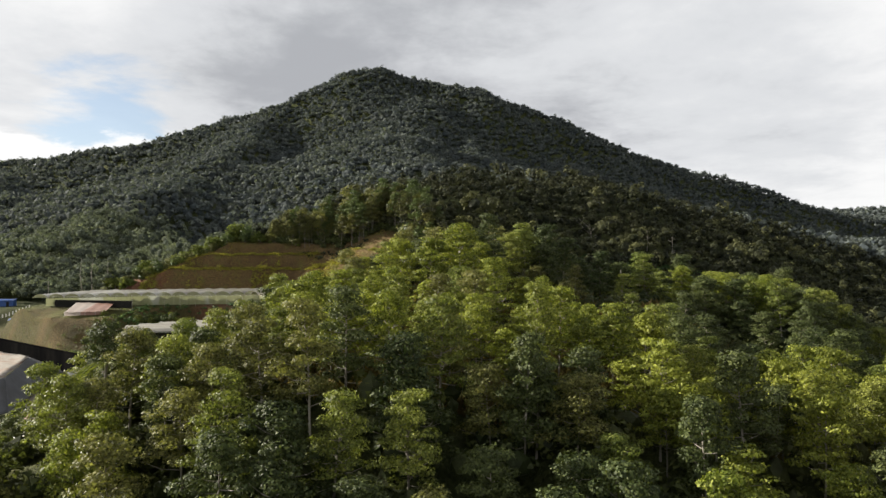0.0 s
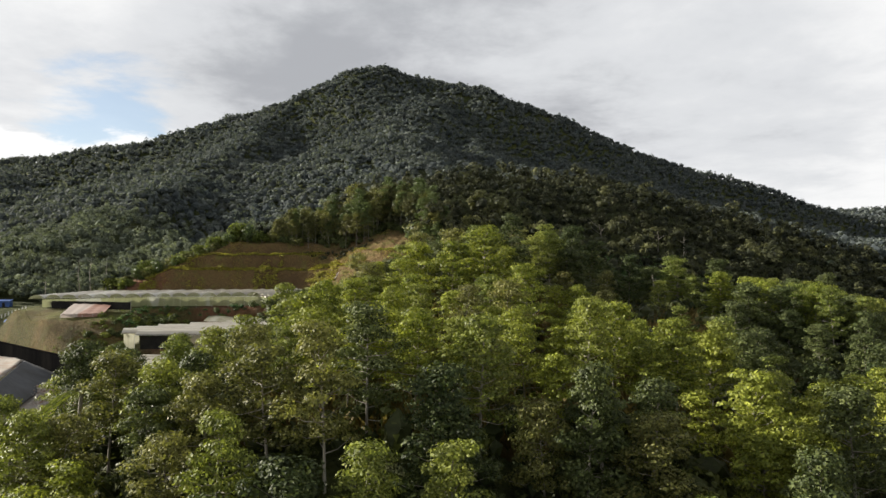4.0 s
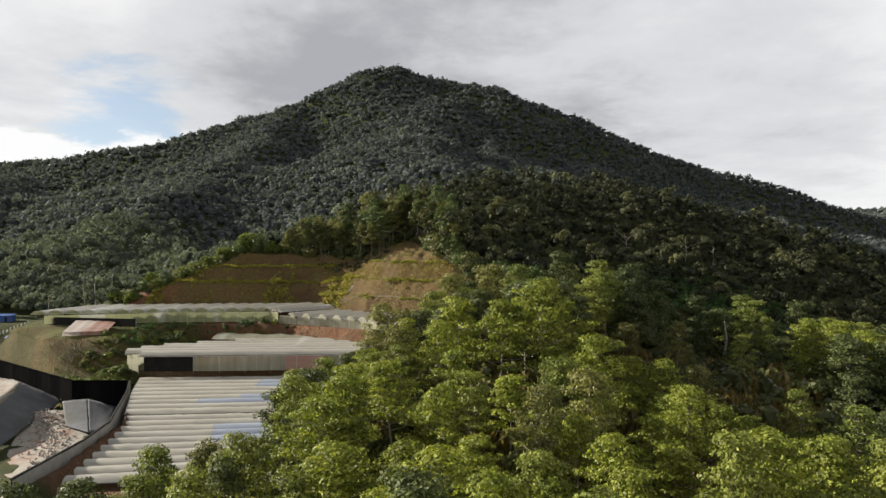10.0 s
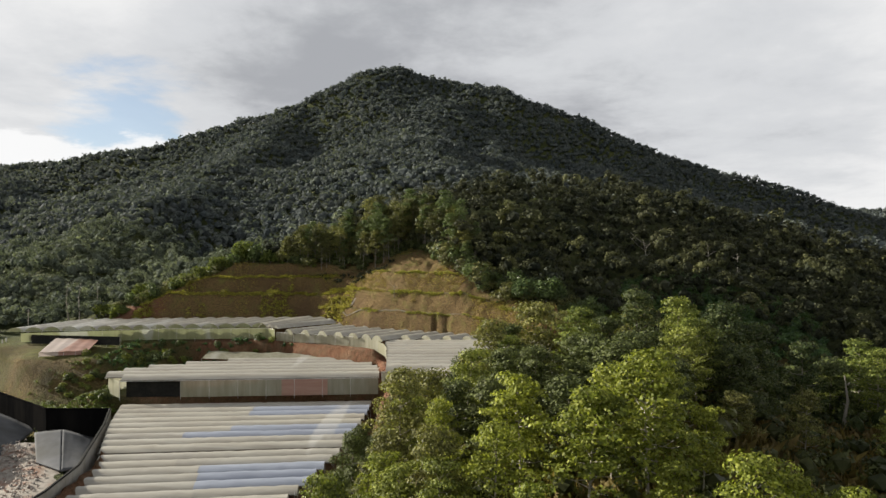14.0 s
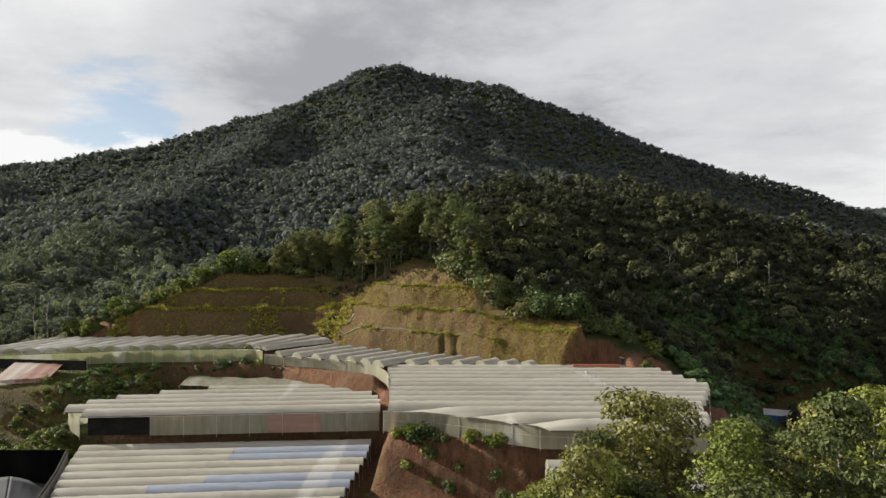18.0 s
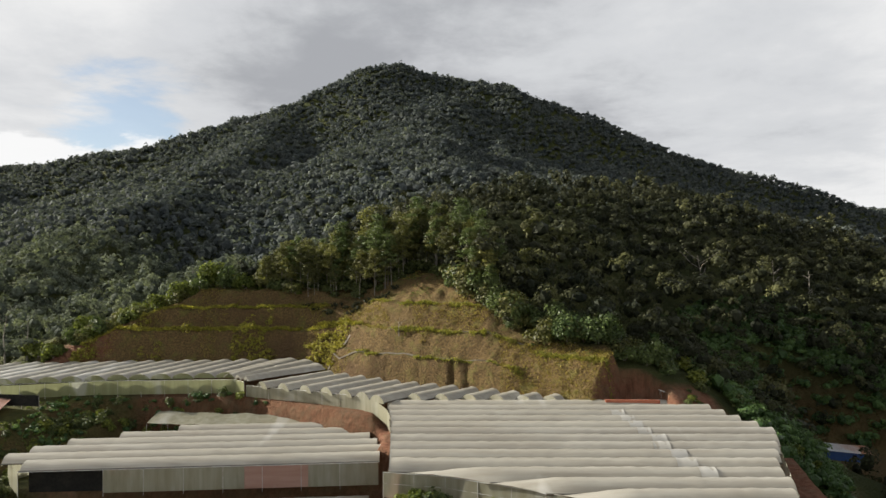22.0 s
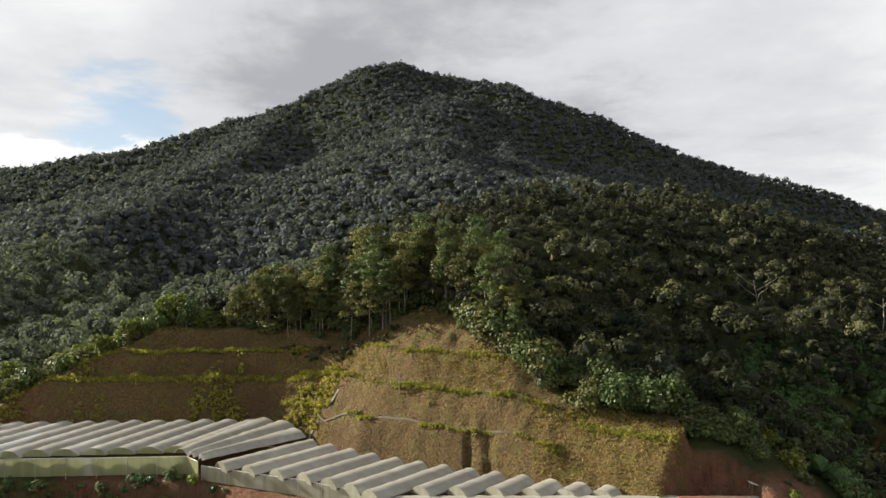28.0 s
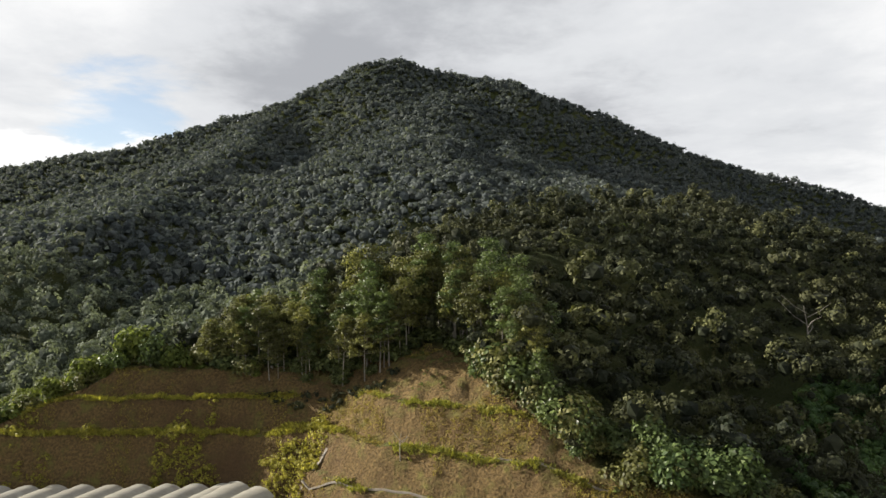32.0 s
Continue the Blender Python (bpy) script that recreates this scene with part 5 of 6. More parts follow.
def tufts(name, label, x, y, size, mat, rng, blades, lean=0.5, category="grass"):
    """Upright blades in clumps, in one mesh."""
    n = len(x)
    z = heights(x, y)
    k = n * blades
    s = np.repeat(size, blades) * rng.uniform(0.5, 1.3, k)
    base = np.repeat(np.stack([x, y, z - 0.08], -1), blades, 0) + np.c_[rng.normal(0, 0.28, (k, 2)) * np.repeat(size, blades)[:, None], np.zeros(k)]
    a = rng.uniform(0, 6.283, k)
    side = np.c_[np.cos(a), np.sin(a), np.zeros(k)] * (s * 0.15)[:, None]
    tip = base + np.c_[rng.normal(0, lean, (k, 2)) * s[:, None], s]
    mid = (base + tip) / 2 + np.c_[np.zeros((k, 2)), s * 0.12]
    v = np.stack([base - side * 0.6, base + side * 0.6, mid + side, tip, mid - side], 1).reshape(-1, 3)
    i = np.arange(k * 5).reshape(k, 5)
    f = np.concatenate([i[:, [0, 1, 2]], i[:, [0, 2, 4]], i[:, [4, 2, 3]]])
    tint = np.repeat(np.repeat(rng.random(n), blades), 5)
    return tagged(new(name, mesh_np(name, v, f, mat, False, {"tint": tint})), label, category, kind="stuff")


def bank_growth():
    rng = np.random.default_rng(51)
    def edge(x, y, d):
        a, b = ease(-62, -44, x), ease(-8, 8, x)
        w = 0.3 * noise2(x, y, 9, 11, 3)
        out = np.zeros(len(x), bool)
        for l0, m0 in ((7.6, 10.0), (11.7, 16.4)):
            e = l0 * (1 - a) + m0 * a
            out |= (np.abs(d + w - e) < 0.65) & (b < 0.5) & (noise2(x, y, 7, 61, 2) > -0.6)
        out |= (np.abs(d + w - 4.6) < 0.4) & (x > -40) & (b < 0.6) & (noise2(x, y, 6, 62, 2) > -0.15)
        out |= (np.abs(d + w - 9.2) < 0.55) & (b > 0.5)
        return out
    x, y = bank_points(rng, 260000, edge)
    west = x < -42
    tufts("bench_grass", "bright yellow-green grass along the edges of the western benches", x[west], y[west], rng.uniform(0.28, 0.85, west.sum()), M_GRASS, rng, 5)
    east = ~west & (noise2(x, y, 3.5, 68, 2) > -0.25)
    ex, ey = x[east] + rng.normal(0, 0.35, east.sum()), y[east] + rng.normal(0, 0.35, east.sum())
    tufts("bench_grass", "dull olive grass along the edges of the eastern benches", ex, ey, rng.uniform(0.25, 0.72, len(ex)), M_WEED, rng, 5)
    x, y = bank_points(rng, 170000, lambda x, y, d: ((x > -47) & (noise2(x, y, 10, 63, 3) > 0.25 - 0.4 * ease(8.5, 10.5, d))) | ((x > -4) & (noise2(x, y, 6, 64, 2) > -0.45)) | ((x <= -47) & (noise2(x, y, 6, 67, 3) > 0.2)))
    tufts("bank_grass", "dry tufts of grass over the bank faces", x, y, rng.uniform(0.15, 0.45, len(x)), M_GRASS_DRY, rng, 3, 0.7)
    # creepers and weeds hanging on the western faces
    x, y = bank_points(rng, 42000, lambda x, y, d: (x < -44) & (d > 1.0) & (d < 11.4) & (noise2(x, y, 6, 65, 3) > np.where(d < 7.6, 0.2 - 0.14 * ease(-96, -66, x), 0.34)))
    r = rng.uniform(0.35, 1.05, len(x))
    canopy("bank_weeds", "leafy weeds and creepers on the western bank faces", x, y, heights(x, y), r, r * 0.5, M_GRASS, rng, 26, 0.42, "weeds", skew=0.8)
    # undergrowth whose dark tint paints the shade beneath the trees
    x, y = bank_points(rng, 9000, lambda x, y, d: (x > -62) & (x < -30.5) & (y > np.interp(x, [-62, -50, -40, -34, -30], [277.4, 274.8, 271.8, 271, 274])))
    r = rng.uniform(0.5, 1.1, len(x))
    canopy("shade_undergrowth", "undergrowth beneath the trees above the bank, tinted dark for their shade", x, y, heights(x, y), r, r * 0.35, M_WOOD_MID, rng, 44, 0.32, "undergrowth", core=0.55, skew=6.0)
    x, y = bank_points(rng, 4000, lambda x, y, d: (x > -40) & (x < 23) & (d > np.interp(x, [-40, -25, -8, 8, 23], [21, 19.5, 13.5, 10, 9.5])) & (noise2(x, y, 5, 66, 2) > -0.2))
    r = rng.uniform(0.25, 0.6, len(x))
    canopy("verge_weeds", "pale green weeds at the edge of the wood", x, y, heights(x, y), r, r * 0.3, M_SCRUB, rng, 18, 0.45, "weeds")


def strip(name, points, width, mat, lift=0.08):
    """A shallow channel laid over the ground along plan points."""
    pts = []
    for a, b in zip(points, points[1:]):
        k = max(int(math.hypot(b[0] - a[0], b[1] - a[1]) / 0.6), 1)
        pts += [(a[0] + (b[0] - a[0]) * i / k, a[1] + (b[1] - a[1]) * i / k) for i in range(k)]
    pts.append(points[-1])
    p = np.array(pts)
    t = np.gradient(p, axis=0)
    t /= np.linalg.norm(t, axis=1, keepdims=True)
    w = np.stack([-t[:, 1], t[:, 0]], -1)
    zs = heights(p[:, 0], p[:, 1])
    zs = np.max([np.roll(zs, 1), zs, np.roll(zs, -1)], axis=0) if len(zs) > 60 else zs
    zs = np.convolve(np.pad(zs, 2, mode="edge"), np.ones(5) / 5, "valid")
    rows = []
    for o, h in ((-0.5, lift - 0.25), (-0.5, lift + 0.06), (-0.36, lift + 0.06), (-0.3, lift - 0.02), (0.3, lift - 0.02), (0.36, lift + 0.06), (0.5, lift + 0.06), (0.5, lift - 0.25)):
        q = p + w * o * width
        rows.append(np.c_[q, zs + h])
    v = np.stack(rows, 1).reshape(-1, 3)
    i = np.arange(len(p) * 8).reshape(-1, 8)
    f = np.stack([i[:-1, :-1], i[:-1, 1:], i[1:, 1:], i[1:, :-1]], -1).reshape(-1, 4)
    return mesh_np(name, v, f, mat)


def drains():
    for pts, w, label in (([(-42.8, 266.3), (-44.4, 264.6), (-46.6, 262.9), (-48.6, 261.6), (-50.0, 259.6)], 0.55, "narrow stepped concrete drain running down the bank"),
                          ([(-47.0, 261.6), (-41, 258.0), (-36.1, 255.0), (-21, 248.8), (-7.1, 243.0)], 0.32, "pale concrete drain along the lowest bench"),
                          ([(-19, 253.9), (-9, 249.8), (-2, 246.6), (3, 244)], 0.3, "pale bench drain curving down to the east")):
        tagged(new("drain", strip("drain", pts, w, M_DRAIN, 0.16)), label, "drain", "bench drains")


# ---- trees at the edge of the wood and shrubs round the works ----
def shrub_kind(name, label, seed, mat, r=1.6, leaves=520, leaf=0.42, squash=0.9, group="shrubs"):
    rng = np.random.default_rng(seed)
    lobes = [(rng.uniform(-0.6, 0.6) * r, rng.uniform(-0.6, 0.6) * r, r * squash * rng.uniform(0.35, 1.2), r * rng.uniform(0.45, 0.75)) for _ in range(7)]
    root = tagged(new(name), label, "shrub", group)
    v, f = crown_arrays(rng, lobes, leaves, leaf, 0.85)
    part("foliage", mesh_np("foliage", v, f, mat), root)
    stems = [tube_arrays([(0, 0, -0.4), (l[0] * 0.5, l[1] * 0.5, l[2] * 0.6), (l[0], l[1], l[2])], [0.09, 0.06, 0.02], 4) for l in lobes[:5]]
    v, f = join_arrays(stems)
    part("stem", mesh_np("stem", v, f, M_BARK, True), root)
    return root


class Planter:
    """Places the first copy of a kind by moving it, the others by copying."""
    def __init__(self, kinds, seed):
        self.kinds, self.used, self.rng = kinds, set(), np.random.default_rng(seed)

    def put(self, x, y, scale=1.0, sink=0.15, which=None, tilt=0.05):
        j = int(self.rng.integers(len(self.kinds))) if which is None else which
        m = Matrix.LocRotScale((x, y, height(x, y) - sink), Euler((self.rng.uniform(-tilt, tilt), self.rng.uniform(-tilt, tilt), self.rng.uniform(0, 6.28))), None)
        if j in self.used:
            ob = copy_thing(self.kinds[j], m)
        else:
            ob = self.kinds[j]
            ob.matrix_basis = m
            self.used.add(j)
        ob.scale = (scale, scale, scale * self.rng.uniform(0.9, 1.12))
        return ob


def edge_trees():
    rng = np.random.default_rng(52)
    tall = Planter([tree_kind("forest_tree", "tall forest tree with a pale bare trunk and small olive crown", 500 + k, 13.0 + 1.2 * k, 3.6, 0.42, 18, 2300, 0.36, (M_LEAF_EDGE, M_LEAF_OLIVE, M_LEAF_EDGE, M_LEAF_BUSH)[k], 0.6, "trees above the bank", M_BARK_PALE, 0.5) for k in range(4)], 1)
    x, y = [], []
    line = [(-74, 283.5), (-60, 281), (-48, 278), (-38, 275.5), (-33, 274.5), (-29.5, 279.5), (-25.5, 281.5), (-21.5, 277.5), (-16, 268.5), (-11, 263), (-6, 256)]
    for (x0, y0), (x1, y1) in zip(line, line[1:]):
        k = int(math.hypot(x1 - x0, y1 - y0) / 0.54)
        for i in range(k):
            t = rng.random()
            back = abs(rng.normal(0, 5.5)) if rng.random() < 0.6 else rng.uniform(4, 16)
            tall.put(x0 + t * (x1 - x0) + back * 0.35 + rng.normal(0, 0.5), y0 + t * (y1 - y0) + back, rng.uniform(0.66, 1.1) * (1 + 0.022 * back) * (0.8 if x0 < -50 or x0 > -15 else 1))
    # bushes in a dark leaf colour, put in as shade behind the trunks
    floor = Planter([shrub_kind("bush", "undergrowth bush beneath the forest trees, dark leaves standing for shade", 610, M_LEAF_DARK, 2.0, 420, 0.6, 0.9, "bushes along the bank")], 9)
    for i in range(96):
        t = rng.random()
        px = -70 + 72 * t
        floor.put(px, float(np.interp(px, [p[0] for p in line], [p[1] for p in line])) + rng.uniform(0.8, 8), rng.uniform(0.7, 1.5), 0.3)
    green = Planter([shrub_kind("small_tree", "dense low dark green tree at the edge of the bank", 600 + k, (M_LEAF_BUSH, M_LEAF_EDGE, M_LEAF_BUSH)[k], 3.0, 850, 0.6, (0.9, 1.15, 1.4)[k], group="bushes along the bank") for k in range(3)], 2)
    for x0, y0, x1, y1, k, s0, s1 in ((-17, 266, -10, 256.5, 16, 0.8, 1.5), (-10, 256.5, -1, 247.5, 20, 0.7, 1.4), (-1, 247.5, 10, 242, 18, 0.6, 1.3), (10, 242, 21, 235, 18, 0.6, 1.5), (21, 234.5, 26, 233, 6, 0.4, 0.8), (24, 234.5, 34, 232.5, 8, 0.5, 1.0)):
        for i in range(k):
            t = rng.random()
            green.put(x0 + t * (x1 - x0) + rng.uniform(0.6, 5.0), y0 + t * (y1 - y0) + rng.uniform(1.0, 6.0), rng.uniform(s0, s1), 0.3)
    light = Planter([shrub_kind("shrub", "light green leafy shrub along the western top of the bank", 620 + k, M_LEAF_LIGHT, 1.8, 620, 0.45, (0.7, 1.0, 1.5)[k], group="bushes along the bank") for k in range(3)], 3)
    for x0, y0, x1, y1, k in ((-134, 262, -118, 270.5, 18), (-120, 270, -98, 280, 28), (-98, 280, -88, 283.5, 12), (-90, 283, -72, 283, 22), (-74, 283, -56, 280.5, 16)):
        for i in range(k):
            t = rng.random()
            big = rng.random()
            px, py = x0 + t * (x1 - x0), y0 + t * (y1 - y0) + 10 * rng.random() ** 1.6
            light.put(px, py, 0.45 + 1.9 * big ** 1.8, 0.3) if rng.random() < 0.65 else green.put(px, py, 0.3 + 0.9 * big, 0.3)
    # cliff top, gullies and slopes between the terraces
    scrub = Planter([shrub_kind("bush", "rough dark green bush on a raw earth slope", 640 + k, (M_LEAF_GREEN, M_LEAF_DARK)[k], 1.4, 420, 0.42, group="bushes between the terraces") for k in range(2)], 4)
    for poly, k, s0, s1 in (([(-23, 180.5), (-2, 173.5), (-3, 178), (-22, 184.2)], 26, 0.6, 1.25), ([(-104, 225), (-86, 238), (-64, 238), (-64, 241), (-100, 239), (-108, 227)], 44, 0.6, 1.2), ([(-114, 203), (-94, 199.5), (-97, 206), (-102, 224), (-116, 226)], 46, 0.5, 1.0), ([(44, 172), (58, 180), (64, 230), (52, 236), (46, 208)], 34, 0.5, 1.3), ([(-29, 182), (-26, 181), (-24, 160), (-29, 160)], 8, 0.4, 0.9), ([(40, 230), (58, 236), (66, 258), (40, 250)], 30, 0.9, 1.8), ([(33.5, 222), (33.8, 229.5), (36, 230), (39, 226), (37, 222)], 8, 0.4, 0.7)):
        n = 0
        while n < k:
            px, py = rng.uniform(min(p[0] for p in poly), max(p[0] for p in poly)), rng.uniform(min(p[1] for p in poly), max(p[1] for p in poly))
            if inside(np.array([px]), np.array([py]), poly)[0] < 0:
                scrub.put(px, py, rng.uniform(s0, s1), 0.3)
                n += 1


def young_growth():
    rng = np.random.default_rng(53)
    poly = [(40, 250), (46, 232), (49, 208), (57, 204), (66, 232), (70, 262), (120, 266), (140, 320), (96, 326), (62, 300), (40, 275)]
    x, y = scatter(38, 142, 203, 328, 2.4, rng, lambda x, y: (inside(x, y, poly) < 0) & clear_of_works(x, y, 1))
    r = rng.uniform(1.2, 2.6, len(x))
    canopy("young_growth", "fresh green secondary growth on the eastern slope", x, y, heights(x, y), r, rng.uniform(0.8, 3, len(x)), M_YOUNG, rng, 110, 0.21, "undergrowth", core=0.6)
    x, y = scatter(-108, -58, 222, 242, 2.0, rng, lambda x, y: clear_of_works(x, y, 0.6) & (noise2(x, y, 14, 72, 2) > -0.35))
    r = rng.uniform(0.6, 1.3, len(x))
    canopy("slope_scrub", "dark scrub on the slope between two terraces", x, y, heights(x, y), r, r * 0.4, M_YOUNG, rng, 55, 0.28, "undergrowth", core=0.6)
    x, y = scatter(24, 62, 406, 433, 2.0, rng, lambda x, y: inside(x, y, CLEARING) < 1)
    r = rng.uniform(0.6, 1.3, len(x))
    canopy("fern_clearing", "pale green ferns in a clearing on the hill", x, y, heights(x, y), r, r * 0.4, M_SCRUB, rng, 36, 0.32, "ferns")
    x, y = scatter(-250, -96, 196, 262, 2.4, rng, lambda x, y: clear_of_works(x, y, 0.8) & (noise2(x, y, 22, 71, 2) > 0.05))
    r = rng.uniform(0.3, 1.0, len(x))
    hx, hy = rng.uniform(-113, -93, 260), rng.uniform(197.8, 202.5, 260)
    x, y, r = np.concatenate([x, hx]), np.concatenate([y, hy]), np.concatenate([r, rng.uniform(0.6, 1.1, 260)])
    canopy("field_weeds", "low weeds and grass on the western field", x, y, heights(x, y), r, r * 0.2, M_SCRUB, rng, 24, 0.4, "weeds")
    x, y = scatter(-330, -128, 262, 330, 5.0, rng, lambda x, y: clear_of_works(x, y, 3) & ~((x > -172) & (y < 268)) & (y > 262 + (x + 330) * 0.02))
    r = rng.uniform(1.8, 3.6, len(x))
    canopy("western_wood", "trees behind the western field, leaf colour greyed for haze", x, y, heights(x, y), r, rng.uniform(3, 9, len(x)), M_WOOD_VALLEY_HAZED, rng, 110, 0.24, lobes=6, core=0.5, skew=3.6)


def bare_tree(name, label, x, y, tall, seed, limbs=5, spread=0.5, r=0.16):
    rng = np.random.default_rng(seed)
    root = tagged(new(name), label, "tree")
    root.location = (x, y, height(x, y) - 0.3)
    pts = [(rng.normal(0, 0.04) * tall * t, rng.normal(0, 0.04) * tall * t, tall * t) for t in (0, 0.3, 0.6, 1)]
    part("trunk", mesh_np("trunk", *tube_arrays(pts, [r * 1.3, r, r * 0.7, r * 0.25]), M_BARK_PALE, True), root)
    for i in range(limbs):
        t = rng.uniform(0.45, 0.9)
        a = i * 2.2 + rng.uniform(-0.4, 0.4)
        s = np.array([pts[2][0], pts[2][1], tall * t])
        l = tall * spread * rng.uniform(0.5, 1)
        q = s + np.array([math.cos(a) * l * 0.5, math.sin(a) * l * 0.5, l * 0.3])
        e = s + np.array([math.cos(a + 0.2) * l, math.sin(a + 0.2) * l, l * rng.uniform(0.4, 0.9)])
        part("branch", mesh_np("branch", *tube_arrays([s, q, e], [r * 0.55, r * 0.4, r * 0.12], 5), M_BARK_PALE, True), root)


def bare_trees():
    bare_tree("dead_tree", "bleached dead tree with forked bare branches on the slope", 71, 319, 14, 3, 5, 0.6, 0.24)
    bare_tree("bare_tree", "straight bare grey tree standing above the bushes", -99, 297, 11, 4, 1, 0.1, 0.2)
    bare_tree("dead_tree", "pale dead tree with thin bare limbs at the wood edge", 101, 330, 15, 5, 5, 0.3, 0.2)
    bare_tree("dead_tree", "pale dead tree with thin bare limbs at the wood edge", 112, 326, 16, 6, 4, 0.3, 0.2)
    bare_tree("dead_tree", "grey dead tree leaning above the red bed", -141, 268, 15, 7, 3, 0.15, 0.2)
    bare_tree("dead_tree", "grey dead tree leaning above the red bed", -146, 270, 17, 8, 3, 0.12, 0.2)
    bare_tree("dead_tree", "grey dead tree leaning above the red bed", -136, 270, 13, 9, 3, 0.15, 0.18)
    bare_tree("dead_sapling", "bare sapling snag lying against the bank face", -29, 256, 5, 10, 4, 0.5, 0.09)
    bare_tree("snag", "bleached broken stump standing over the near wood", 25.2, 94.5, 5.4, 12, 2, 0.1, 0.15)


# ---- pond, sheds and small things ----
def pond():
    rng = np.random.default_rng(54)
    w = tagged(new("pond_wall"), "tall black sheet wall round the spoil pit with a grey cap", "wall")
    runs = [[(-92.6, 196.7), (-108, 196.3)], [(-108, 196.3), (-137, 218)], [(-137, 218), (-172, 244.2)], [(-92.6, 196.7), (-86.6, 183)], [(-86.6, 183), (-80.7, 167.1)], [(-80.7, 167.1), (-76.2, 155)], [(-76.2, 155), (-74.2, 142)], [(-74.2, 142), (-73.6, 121)]]
    for k, run in enumerate(runs):
        (x0, y0), (x1, y1) = run
        l = math.hypot(x1 - x0, y1 - y0)
        turn = math.atan2(y1 - y0, x1 - x0)
        mid = ((x0 + x1) / 2, (y0 + y1) / 2)
        bm = bmesh.new()
        box(bm, (l, 0.14, 6.6), (*mid, 22.4), turn)
        part("panel", bm_mesh("panel", bm, M_BLACK), w, "black liner sheet")
        bm = bmesh.new()
        box(bm, (l + 0.2, 0.45, 0.3), (*mid, 29.0), turn, 0.06)
        part("cap", bm_mesh("cap", bm, M_DARK if k > 2 else M_BLACK), w)
        if k > 2:
            out = Vector((math.sin(turn), -math.cos(turn))) * -0.18
            bm = bmesh.new()
            box(bm, (l, 0.16, 4.2), (mid[0] + out.x, mid[1] + out.y, 24.8), turn)
            part("outer_panel", bm_mesh("outer_panel", bm, M_CONCRETE), w, "pale outer wall sheet")
        for i in range(int(l / 4) + 1):
            t = i / max(int(l / 4), 1)
            part("post", tube("post", [(x0 + t * (x1 - x0), y0 + t * (y1 - y0), 22.5), (x0 + t * (x1 - x0), y0 + t * (y1 - y0), 29.2)], 0.1, M_BLACK, 5), w)

    def sheet(name, label, corners, mat, k=14, bump=0.14, kind=""):
        c = [np.array(p, float) for p in corners]
        u = np.linspace(0, 1, k)
        v = np.array([(c[0] * (1 - a) + c[1] * a) * (1 - b) + (c[3] * (1 - a) + c[2] * a) * b for b in u for a in u])
        v[:, 2] += rng.normal(0, bump * 0.4, len(v)) + bump * np.sin(v[:, 0] * 0.9 + v[:, 1] * 0.7)
        i = np.arange(k * k).reshape(k, k)
        f = np.stack([i[:-1, :-1], i[:-1, 1:], i[1:, 1:], i[1:, :-1]], -1).reshape(-1, 4)
        # a skirt gives the sheet its body
        ob = new(name, mesh_np(name, v, f, mat, True))
        s = ob.modifiers.new("body", "SOLIDIFY")
        s.thickness, s.offset = 0.25, -1
        return tagged(ob, label, "tarpaulin", "spoil pit sheets", kind)

    sheet("liner_sheet", "grey liner sheet over a long spoil slope", [(-125.8, 202.6, 27), (-114.5, 202.5, 22.4), (-104.5, 160, 20.7), (-112, 170, 27)], M_LINER, 20, 0.05)
    sheet("liner_sheet", "grey liner sheet over a long spoil slope", [(-112, 170, 27), (-104.5, 160, 20.7), (-112, 130, 20.7), (-124, 138, 27)], M_LINER, 20, 0.05)
    sheet("liner_sheet", "grey liner sheet over a small mound by the wall", [(-107.5, 191, 24.6), (-101.8, 192.5, 25), (-91.5, 175, 21.0), (-100, 180, 21.3)], M_LINER, 14, 0.05)
    sheet("liner_sheet", "grey liner sheet over a small mound by the wall", [(-101.8, 192.5, 25), (-95.5, 194.8, 22.4), (-88.8, 177, 21.0), (-91.5, 175, 21.0)], M_LINER, 14, 0.05)
    sheet("spoil_top", "pale trampled earth on top of the spoil heap", [(-145, 214.5, 27.1), (-125.9, 202.7, 27.1), (-112.1, 170, 27.1), (-150, 175, 27.4)], M_STONE)
    # loose rubble in the gully between the sheets
    n = 1500
    t = rng.random(n)
    x = np.interp(t, [0, 0.5, 1], [-109, -101, -86]) + rng.normal(0, 1.9, n)
    y = np.interp(t, [0, 0.5, 1], [188, 176, 150]) + rng.normal(0, 2.4, n)
    z = np.interp(t, [0, 0.3, 1], [22.6, 20.8, 20.4]) + np.abs(rng.normal(0, 0.35, n))
    s = 0.08 + 0.34 * rng.random(n) ** 2
    bm = bmesh.new()
    bmesh.ops.create_icosphere(bm, subdivisions=1, radius=1)
    bv, bf = np.array([tuple(v.co) for v in bm.verts]), np.array([[v.index for v in f.verts] for f in bm.faces])
    bm.free()
    v = (bv[None] * (s[:, None, None] * rng.uniform(0.5, 1.3, (n, 1, 3))) * (1 + rng.uniform(-0.25, 0.25, (n, len(bv), 1))) + np.stack([x, y, z], -1)[:, None]).reshape(-1, 3)
    f = (bf[None] + (np.arange(n) * len(bv))[:, None, None]).reshape(-1, 3)
    tagged(new("rubble", mesh_np("rubble", v, f, M_RUBBLE)), "loose pale rubble and rubbish in the gully of the pit", "rubble", kind="stuff")
    v = []
    k = 26
